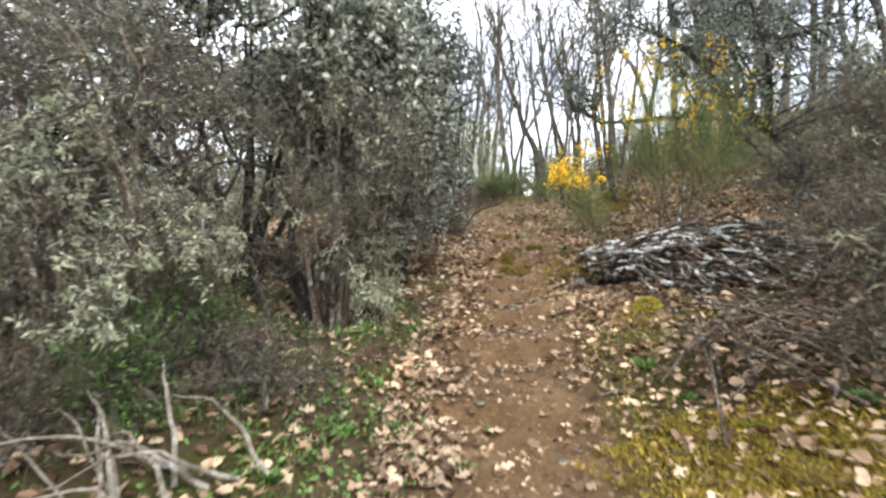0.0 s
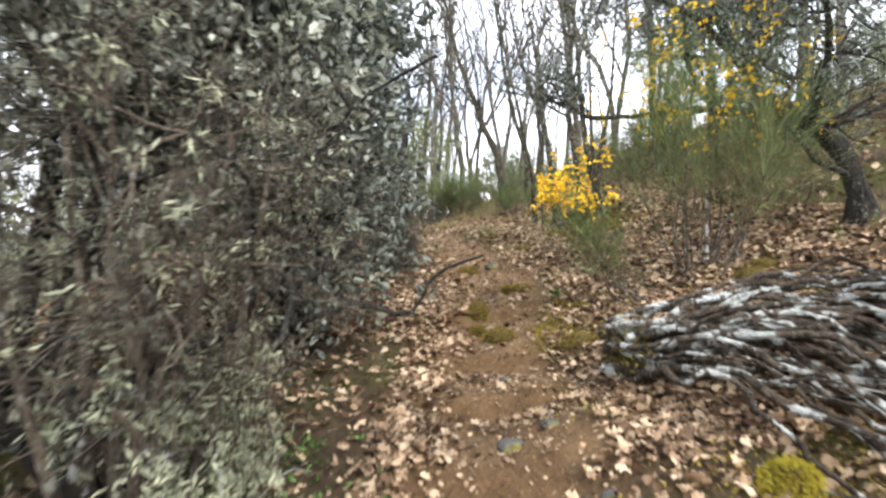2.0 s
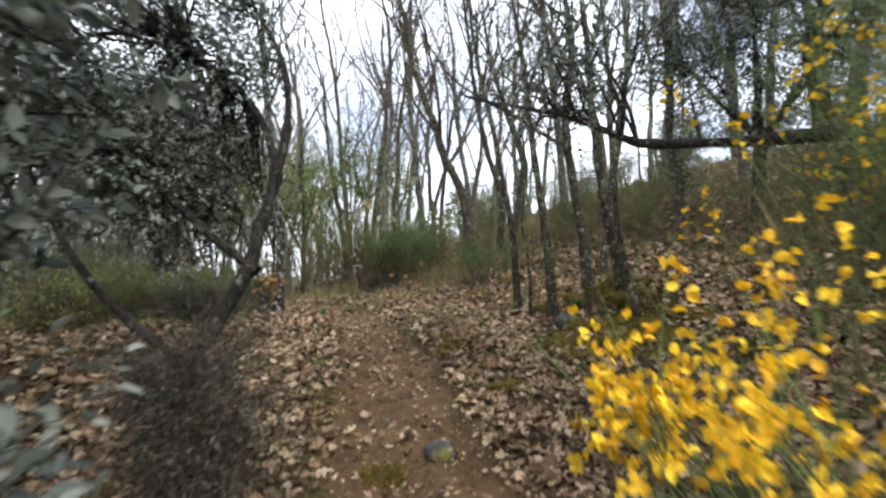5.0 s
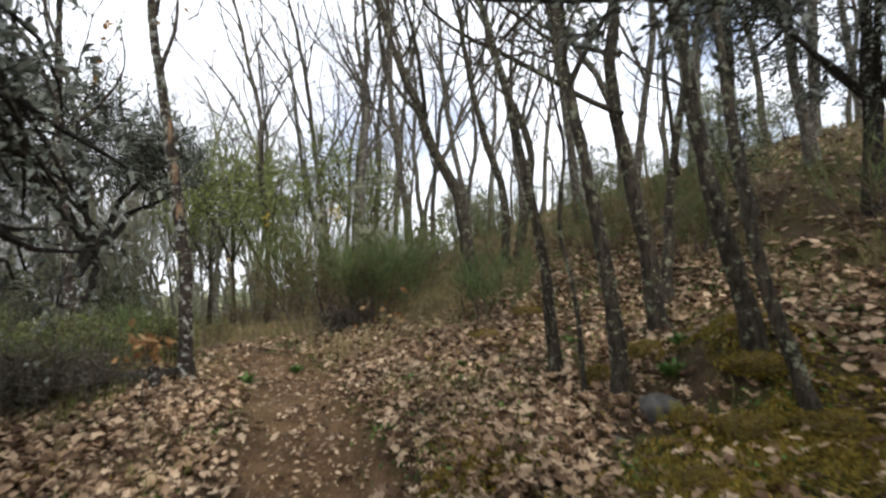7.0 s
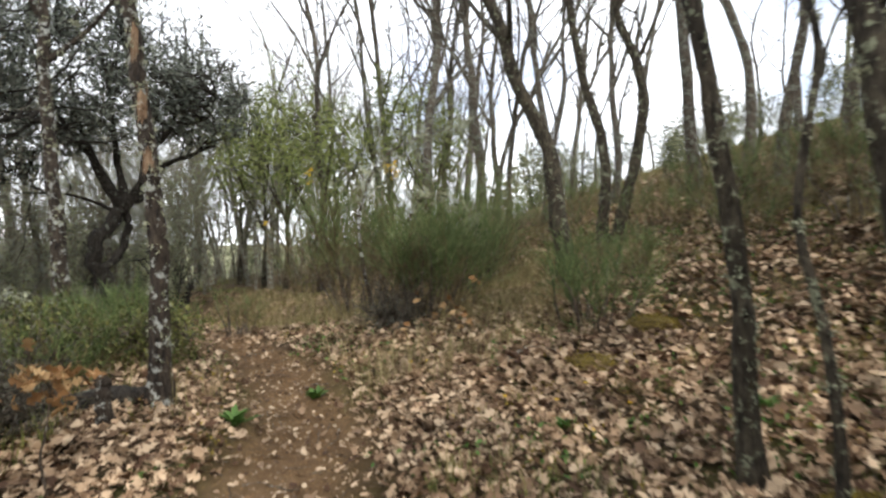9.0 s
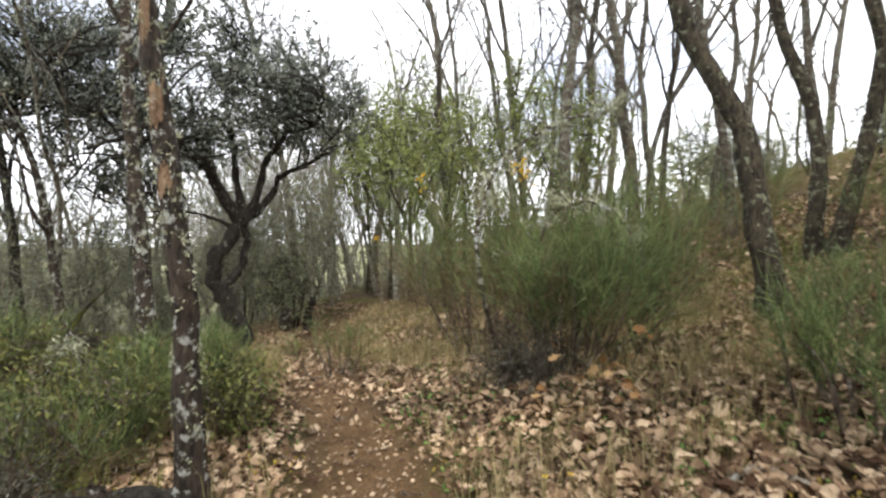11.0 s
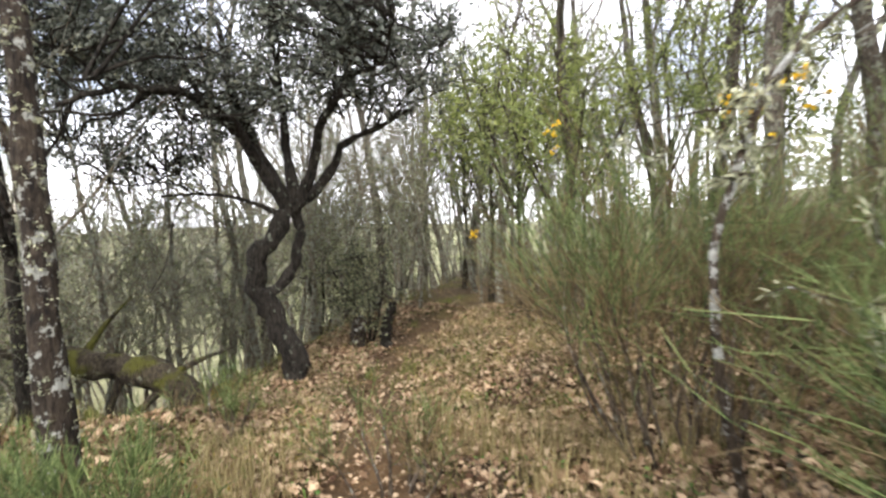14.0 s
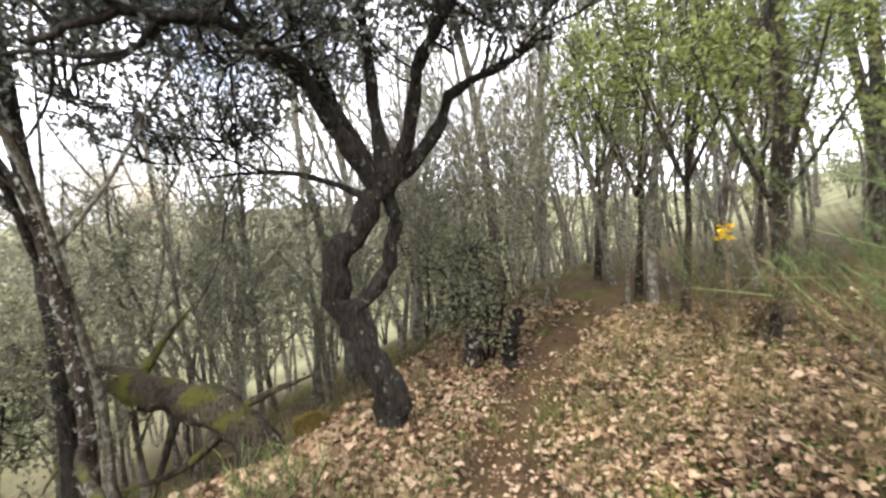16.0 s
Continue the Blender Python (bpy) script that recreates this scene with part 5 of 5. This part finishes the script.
for n, (x, y, s) in enumerate(((.98, 6.5, (.13, .09, .08)), (.86, 6.95, (.09, .08, .09)), (.84, 6.75, (.07, .06, .06)), (.97, 8.4, (.12, .08, .05)), (1.62, 7.0, (.09, .07, .06)), (1.77, 6.85, (.1, .08, .06)),
                               (1.5, 6.1, (.14, .1, .09)), (3.3, 6.75, (.14, .12, .1)), (3.55, 6.95, (.13, .12, .08)), (3.0, 10.1, (.15, .12, .06)), (2.62, 9.9, (.13, .1, .05)), (3.25, 10.35, (.15, .15, .06)), (2.85, 10.3, (.1, .1, .05)), (3.3, 9.95, (.15, .12, .06)), (1.6, 2.3, (.17, .13, .03)), (1.25, 2.7, (.11, .09, .025)), (1.4, 2.1, (.13, .1, .025)), (1.78, 2.62, (.13, .09, .03)), (1.35, 2.45, (.08, .08, .02)), (1.88, 2.02, (.15, .13, .025)), (1.12, 2.25, (.09, .07, .02)),
                               (2.75, 11.15, (.13, .1, .08)), (1.9, 9.3, (.16, .12, .06)), (3.2, 11.3, (.16, .13, .08)), (3.45, 11.05, (.12, .1, .06)), (2.35, 12.7, (.2, .16, .07)), (2.9, 13.2, (.22, .15, .08)), (1.35, 7.6, (.16, .1, .05)))):
    boulder("moss_cushion", x, y, s, MOSS, "yellow-green moss cushion among dead leaves", "moss", 500 + n, .35, 1300, MOSS_BRIGHT if 14 <= n < 21 else MOSS_FUZZ)["group"] = "moss cushions"
boulder("moss_ball", 1.59, 4.1, (.09, .085, .08), MOSS, "round yellow-green moss ball by the brushwood", "moss", 530, -.1, 4200, MOSS_BALL)
boulder("rock", 2.78, 10.48, (.12, .095, .09), STONE, "grey rock half sunk in the leaf litter", "rock", 541)
boulder("rock", 1.29, 8.62, (.09, .07, .075), STONE, "dark stone sticking out of the path", "rock", 542)
boulder("rock", 2.45, 10.35, (.05, .06, .035), STONE, "grey stone half sunk in the leaf litter", "rock", 543)
boulder("rock", -4.2, 17.05, (.17, .15, .15), MOSS, "moss-covered lump at the edge of the drop", "rock", 544, .2, 2000)
for n, (x, y, s) in enumerate(((.71, 4.8, .07), (.95, 4.95, .05), (.45, 3.6, .035), (.85, 3.3, .03), (.3, 3.0, .03), (1.0, 4.3, .04), (.5, 5.4, .04), (.65, 2.6, .03), (.9, 5.9, .045), (.4, 2.3, .025), (1.05, 2.9, .03), (1.1, 7.3, .03), (1.0, 9.1, .035), (.9, 10.4, .03), (1.2, 10.0, .03))):
    boulder("stone", x, y, (s, s * .8, s * .5), STONE, "small pale stone in the trodden earth", "stone", 560 + n, .3)["group"] = "small stones"


def moss_carpet(x, y, rx, ry, n, mat, seed, label):
    """A flat uneven patch of moss shoots."""
    rng = np.random.default_rng(seed)
    a, q = rng.random(n) * 2 * np.pi, rng.random(n) ** .6
    edge = 1 + .22 * np.sin(3 * a + seed) + .12 * np.sin(7 * a)
    X, Y = x + rx * q * edge * np.cos(a), y + ry * q * edge * np.sin(a)
    k = rng.random(n) < .35 + .65 * (.5 + .5 * np.sin(9 * X + 2 * np.sin(7 * Y)) * np.sin(8 * Y))
    X, Y = X[k], Y[k]
    C = np.stack([X, Y, ground_z(X, Y) + .012 + .016 * rng.random(len(X))], 1)
    g = Geo()
    needles(g, C, rng.standard_normal(C.shape) * .7 + (0, 0, .7), .018 + .022 * rng.random(len(C)), np.full(len(C), .012), rng)
    return tagged(part("moss_carpet", g, mat), label, "moss", kind="stuff")


moss_carpet(1.5, 2.35, .62, .55, 10000, MOSS_BRIGHT, 571, "yellow-green moss carpet beside the path")
moss_carpet(3.0, 9.85, .75, .4, 14000, MOSS_FUZZ, 572, "olive moss carpet at the foot of the bank")
moss_carpet(3.55, 10.8, .5, .5, 9000, MOSS_FUZZ, 573, "olive moss carpet round the oak feet")
moss_carpet(1.75, 10.35, .3, .25, 3500, MOSS_FUZZ, 574, "olive moss at the path's edge")
moss_carpet(1.55, 6.4, .3, .3, 3500, MOSS_FUZZ, 575, "olive moss at the path's edge")
moss_carpet(3.0, 6.6, .6, .4, 6000, MOSS_FUZZ, 576, "olive moss under the flowering broom")


# ---------------------------------------------------------------- small green plants
def rosette(name, x, y, n, length, mat, seed, label, category="plant", up=.8, width=.3):
    rng = np.random.default_rng(seed)
    ob = top(name, x, y)
    a = rng.random(n) * 2 * np.pi
    d = np.stack([np.cos(a), np.sin(a), up * (.4 + rng.random(n))], 1)
    f = rng.standard_normal((n, 3)) * length * .2 * (1, 1, .8)
    f[:, 2] = np.abs(f[:, 2])
    g = Geo()
    flat_leaves(g, f, d, np.tile((0, 0, 1.), (n, 1)), length * (.6 + .6 * rng.random(n)), length * width * (.7 + .5 * rng.random(n)))
    stuff_part("foliage", g, mat, ob)
    return tagged(ob, label, category, "small green plants")


for n, (x, y, k, s) in enumerate(((1.28, 3.3, 26, .09), (1.35, 2.95, 24, .07), (-.1, 4.08, 60, .06), (.0, 4.2, 60, .06), (-.05, 3.4, 40, .05), (1.66, 7.25, 30, .09), (1.7, 2.05, 50, .07), (1.95, 2.25, 60, .08), (1.5, 2.6, 30, .06), (.2, 2.5, 30, .06), (.35, 2.9, 24, .05),
                                   (2.05, 2.7, 60, .08), (3.1, 6.6, 60, .08), (3.3, 7.1, 60, .08), (-.6, 2.4, 60, .07), (-.35, 2.7, 40, .06), (.28, 12.3, 40, .09), (.6, 12.8, 40, .08), (2.0, 12.0, 30, .07), (2.9, 12.1, 50, .08), (3.0, 10.7, 120, .09), (3.2, 10.9, 120, .09), (2.9, 11.9, 60, .08))):
    rosette("green_plant", x, y, k, s, LEAF_GREEN, 600 + n, "small fresh-green plant among dead leaves")
for n, (x, y, z) in enumerate(((1.75, 12.35, .06), (2.0, 12.2, .05), (2.2, 12.35, .05), (1.2, 12.9, .1), (1.3, 12.95, .08), (2.1, 11.9, .05), (2.35, 12.1, .05))):
    rng = np.random.default_rng(640 + n)
    ob = top("yellow_flower", x, y)
    g = Geo()
    tubes(g, np.array([[(0, 0, -.01), (.004, .002, z * .5), (0, .004, z)]]), np.full((1, 3), .0015), 3)
    part("stalk", g, LEAF_GREEN, ob)
    g = Geo()
    a = np.arange(8) * np.pi / 4
    flat_leaves(g, np.tile((0, .004, z), (8, 1)), np.stack([np.cos(a), np.sin(a), np.full(8, .3)], 1), np.tile((0, 0, 1.), (8, 1)), np.full(8, .016), np.full(8, .009))
    part("blossom", g, PETAL, ob)
    tagged(ob, "small yellow flower in the leaf litter", "flower", "yellow flowers")
withered_spray = top("broom_spray", -.75, 16.1)
g = Geo()
rng = np.random.default_rng(650)
tubes(g, resample(((0, 0, -.05), (.0, 0, .8), (-.06, .05, 1.36)), 10)[None], np.linspace(.005, .002, 10)[None], 5)
part("stem", g, LEAF_BROWN, withered_spray)
g = Geo()
c = np.array((-.06, .05, 1.38)) + rng.standard_normal((22, 3)) * (.018, .018, .012)
flat_leaves(g, c, rng.standard_normal(c.shape), rng.standard_normal(c.shape), np.full(22, .02), np.full(22, .016))
stuff_part("blossom", g, PETAL, withered_spray)
tagged(withered_spray, "single broom spray with bright yellow flowers", "plant")


# ---------------------------------------------------------------- grass
def grass(name, n, region, seed, mat, label, size, density):
    """Blades in loose tufts where the given density allows."""
    rng = np.random.default_rng(seed)
    x0, x1, y0, y1 = region
    cx, cy = rng.uniform(x0, x1, n), rng.uniform(y0, y1, n)
    keep = rng.random(n) < density(cx, cy)
    cx, cy = cx[keep], cy[keep]
    m = 12
    x = np.repeat(cx, m) + rng.normal(size=len(cx) * m) * .04
    y = np.repeat(cy, m) + rng.normal(size=len(cx) * m) * .04
    k = len(x)
    a = rng.random(k) * 2 * np.pi
    h = size * (.4 + .9 * rng.random(k))
    bend = h * (.2 + .5 * rng.random(k))
    w = .0015 + .0012 * rng.random(k)
    f = np.stack([x, y, ground_z(x, y) - .01], 1)
    o = np.stack([np.cos(a), np.sin(a), np.zeros(k)], 1)
    s = np.stack([-np.sin(a), np.cos(a), np.zeros(k)], 1) * w[:, None]
    mid = f + o * (bend * .3)[:, None] + np.stack([0 * h, 0 * h, h * .6], 1)
    tip = f + o * bend[:, None] + np.stack([0 * h, 0 * h, h * .95], 1)
    V = np.stack([f - s, f + s, mid + s * .8, mid - s * .8, tip], 1)
    i = np.arange(k)[:, None] * 5
    ob = part(name, Geo().add(V, [i + np.array([[0, 1, 2, 3]]), i + np.array([[3, 2, 4]])]), mat, smooth=False)
    return tagged(ob, label, "grass", kind="stuff")


def off_path(x, y):
    return np.abs(x - spline(y, PATH_Y, PATH_X))


def patches(x, y, s=1.0, ph=0.0):
    return .5 + .5 * np.sin(1.7 * s * x + 2.1 * np.sin(1.3 * s * y + ph) + ph) * np.sin(1.5 * s * y + 1.2 * np.sin(1.1 * s * x) + 2 * ph)


grass("grass", 3600, (-4.5, 5.5, 8.5, 22), 701, GRASS, "thin green grass between the leaves", .11,
      lambda x, y: (off_path(x, y) > .25) * patches(x, y, 1.1) ** 2 * np.clip((y - 9) / 6, .05, 1))
grass("dry_grass", 2600, (-5, 5.5, 11, 23), 702, STRAW, "dry straw-coloured grass", .22,
      lambda x, y: (off_path(x, y) > .3) * patches(x, y, .9, 1) ** 2 * np.clip((y - 10) / 5, .1, 1) * np.where(off_path(x, y) > .6, 1, .5))
grass("grass", 2600, (-3.6, 4.5, 1.2, 9), 703, GRASS, "short green grass and moss shoots at the path's edge", .07,
      lambda x, y: (off_path(x, y) > .5) * patches(x, y, 1.4, 2) ** 2)
grass("dry_grass", 3600, (-2.6, 4, 14.2, 21), 708, STRAW, "olive and straw-coloured grass beside the path", .16, lambda x, y: (off_path(x, y) > np.where(y > 17, .12, .35)) * (.12 + patches(x, y, 1.2, 2) ** 1.5) * np.interp(y, [14.5, 17], [.35, 1]))
grass("grass", 3600, (-2.6, 4, 14.2, 21), 709, GRASS, "olive-green grass beside the path", .13, lambda x, y: (off_path(x, y) > np.where(y > 17, .12, .35)) * (.12 + patches(x, y, 1.1, 4) ** 1.5) * np.interp(y, [14.5, 17], [.35, 1]))
grass("grass", 1700, (-9, -2, 13, 24), 704, GRASS, "green grass on the falling slope", .13, lambda x, y: (off_path(x, y) > .8) * patches(x, y, .7, 3))


grass("grass", 900, (-4.2, -.5, 11.4, 15), 711, GRASS, "olive grass and herbs under the lichened trees", .2, lambda x, y: (off_path(x, y) > 1.0) * (.25 + .75 * patches(x, y, 1.2, 3)))
grass("dry_grass", 1400, (-1.6, 2.6, 12.6, 16), 712, STRAW, "pale dry grass on the crest", .3, lambda x, y: (off_path(x, y) > .45) * patches(x, y, 1.3, 1) ** 1.5)


# ---------------------------------------------------------------- dead leaves
def litter():
    rng = np.random.default_rng(800)
    shapes = [oak_leaf(c) for c in (.4, 1.0, 1.7, -.9)]
    n = 380000
    x = rng.uniform(-4.2, 5.2, n)
    y = rng.uniform(.6, 21, n)
    u = x - spline(y, PATH_Y, PATH_X)
    half = np.interp(y, [0, 5, 8, 10, 13, 16, 20], [.45, .5, .5, .4, .3, .22, .2])
    bare = np.clip((np.abs(u + .06 * np.sin(2.3 * y)) - half * .85) / .3, .03, 1)
    bare = np.where((u < 0) & (y < 8), np.clip((-u - .12) / .3, .04, 1), bare)
    phase = (y + .12 * np.sin(3 * x)) / .78 % 1
    bare = np.maximum(bare, .5 * (np.abs(phase - .72) < .09) * np.exp(-((y - 4.6) / 2.7) ** 4) * (np.sin(5 * x + 3 * y) > -.5))
    amount = bare * (.55 + .45 * patches(x, y, 1.0, .5)) * np.interp(np.abs(u), [0, 1.5, 3, 6], [1, .95, .7, .3])
    amount *= np.where((u > .5) & (y < 4.4), .3, 1) * np.where((u < -.6) & (y < 6.5), .12, 1)
    amount *= np.where(np.hypot(x - 3.1, (y - 9.8) * .8) < .8, .3, 1) * np.where((u > .5) & (y > 13), .75, 1)
    keep = rng.random(n) < amount
    x, y = x[keep], y[keep]
    z = ground_z(x, y) + .008 + .05 * rng.random(len(x))
    C = np.stack([x, y, z], 1)
    S = (.034 + .06 * rng.random(len(x)) ** 1.4) * np.interp(y, [0, 6, 9, 14, 21], [.95, .95, 1.1, .9, .9])
    T = turns(len(x), rng, .62)
    kind = rng.integers(0, 4, len(x))
    u = x - spline(y, PATH_Y, PATH_X)
    near = np.flatnonzero((np.abs(u) < 1.0) & (y > 1.6) & (y < 13.5))
    single = np.zeros(len(x), bool)
    single[near[rng.permutation(len(near))[:300]]] = True
    rest, lower = Geo(), Geo()
    fine = (np.abs(u) < 1.1) | ((u > 0) & (u < 2.3) & (y > 8) & (y < 12.5))
    for k, (V, F) in enumerate(shapes):
        s = (kind == k) & ~single & fine
        scatter(rest, V, F, C[s], T[s], S[s])
    s = ~single & ~fine
    for k, c in enumerate((.9, 1.8, -1.2, 2.6)):
        q = s & (kind == k)
        scatter(lower, *lobed_leaf(c), C[q], T[q], S[q])
    ob = part("leaf_litter", rest, LITTER)
    tagged(ob, "pale brown dead oak leaves covering the ground", "leaves", kind="stuff")
    tagged(part("leaf_litter", lower, LITTER, smooth=False), "pale brown dead oak leaves under the trees", "leaves", kind="stuff")
    meshes = [Geo().add(V, F).mesh("dead_leaf", LITTER_PIECE) for V, F in shapes]
    for i in np.flatnonzero(single):
        leaf = new("dead_leaf", meshes[kind[i]])
        leaf.parent = ob
        m = Matrix([list(row) for row in T[i]]).to_4x4()
        leaf.matrix_basis = Matrix.Translation(Vector(C[i] + (0, 0, .012))) @ m @ Matrix.Diagonal((S[i], S[i], S[i], 1))


litter()


def far_litter():
    """Leaves on the bank farther off, fewer and coarser."""
    rng = np.random.default_rng(810)
    V, F = lobed_leaf(.9)
    n = 14000
    x, y = rng.uniform(5, 15, n), rng.uniform(5, 30, n)
    k = rng.random(n) < .3 + .7 * patches(x, y, .8, 1.5)
    x, y = x[k], y[k]
    g = Geo()
    scatter(g, V, F, np.stack([x, y, ground_z(x, y) + .02], 1), turns(len(x), rng, .5), .09 + .07 * rng.random(len(x)))
    tagged(part("leaf_litter", g, LITTER), "pale brown dead oak leaves on the bank", "leaves", kind="stuff")


far_litter()
grass("dry_grass", 5000, (4.5, 16, 7, 30), 705, STRAW, "dry grass and herbs on the bank", .3, lambda x, y: patches(x, y, .7, 2) ** 2)
grass("grass", 4000, (4.5, 16, 7, 30), 706, GRASS, "green grass and herbs on the bank", .25, lambda x, y: patches(x, y, .6, 4) ** 2)
grass("grass", 1500, (-2, 4, 9.5, 12.5), 707, GRASS, "thin green grass on the crest", .12, lambda x, y: (off_path(x, y) > .5) * patches(x, y, 1.3, 5) ** 3)


def crumbs():
    """Bits of leaf, twig and grit on the trodden earth."""
    rng = np.random.default_rng(820)
    n = 15000
    y = rng.uniform(1.2, 19, n)
    x = spline(y, PATH_Y, PATH_X) + rng.normal(size=n) * .42
    V = np.array([(-.5, -.3, 0), (.45, -.35, .1), (.55, .3, 0), (-.1, .45, .12), (-.5, .25, .03)])
    F = np.array([(0, 1, 2), (0, 2, 3), (0, 3, 4)])
    g = Geo()
    scatter(g, V, F, np.stack([x, y, ground_z(x, y) + .008], 1), turns(n, rng, .4), .008 + .028 * rng.random(n) ** 2)
    tagged(part("leaf_crumbs", g, LITTER), "broken bits of dead leaf on the path", "leaves", kind="stuff")
    n = 1500
    y = rng.uniform(1.2, 19, n)
    x = spline(y, PATH_Y, PATH_X) + rng.normal(size=n) * 1.1
    h, w = rng.random(n) * 2 * np.pi, .04 + .12 * rng.random(n)
    A = np.stack([x, y, ground_z(x, y) + .02], 1)
    x2, y2 = x + w * np.cos(h), y + w * np.sin(h)
    B = np.stack([x2, y2, ground_z(x2, y2) + .02 + .03 * rng.random(n)], 1)
    g = Geo()
    tubes(g, stems_between(A, B, 4, rng, .06), np.full((n, 1), .0025) * (.6 + rng.random((n, 1))) * np.linspace(1, .6, 4), 4)
    tagged(part("fallen_twigs", g, BARK_TWIG), "thin fallen twigs lying on the ground", "twigs", kind="stuff")


crumbs()


def herbs():
    """Small green herbs and moss shoots between the dead leaves."""
    for seed, n, mat, label, region, size in ((830, 1500, LEAF_GREEN, "small green herbs between the dead leaves", (-3.5, 5.5, 8.5, 21), .028),
                                              (831, 1500, MOSS_FUZZ, "yellow-green moss shoots between the dead leaves", (-2.5, 5.5, 6, 20), .02),
                                              (832, 500, MOSS_FUZZ, "yellow-green moss shoots at the path's edge", (.9, 2.4, 1.2, 5), .018),
                                              (833, 420, LEAF_GREEN, "small green herbs under the heath", (-3, 0, 1, 5), .03)):
        rng = np.random.default_rng(seed)
        x, y = rng.uniform(region[0], region[1], n), rng.uniform(region[2], region[3], n)
        k = rng.random(n) < (off_path(x, y) > .4) * patches(x, y, 1.2, seed) ** 1.5 * 1.6
        x, y = x[k], y[k]
        m = 22
        wide = .05 + .09 * rng.random(len(x))
        X = np.repeat(x, m) + rng.normal(size=len(x) * m) * np.repeat(wide, m)
        Y = np.repeat(y, m) + rng.normal(size=len(x) * m) * np.repeat(wide, m)
        C = np.stack([X, Y, ground_z(X, Y) + .01 + .05 * rng.random(len(X))], 1)
        g = Geo()
        flat_leaves(g, C, rng.standard_normal(C.shape) + (0, 0, .5), rng.standard_normal(C.shape) * .6 + (0, 0, 1), size * (.6 + .9 * rng.random(len(C))), size * .5 * (.6 + .9 * rng.random(len(C))))
        tagged(part("ground_herbs", g, mat), label, "herbs", kind="stuff")


herbs()
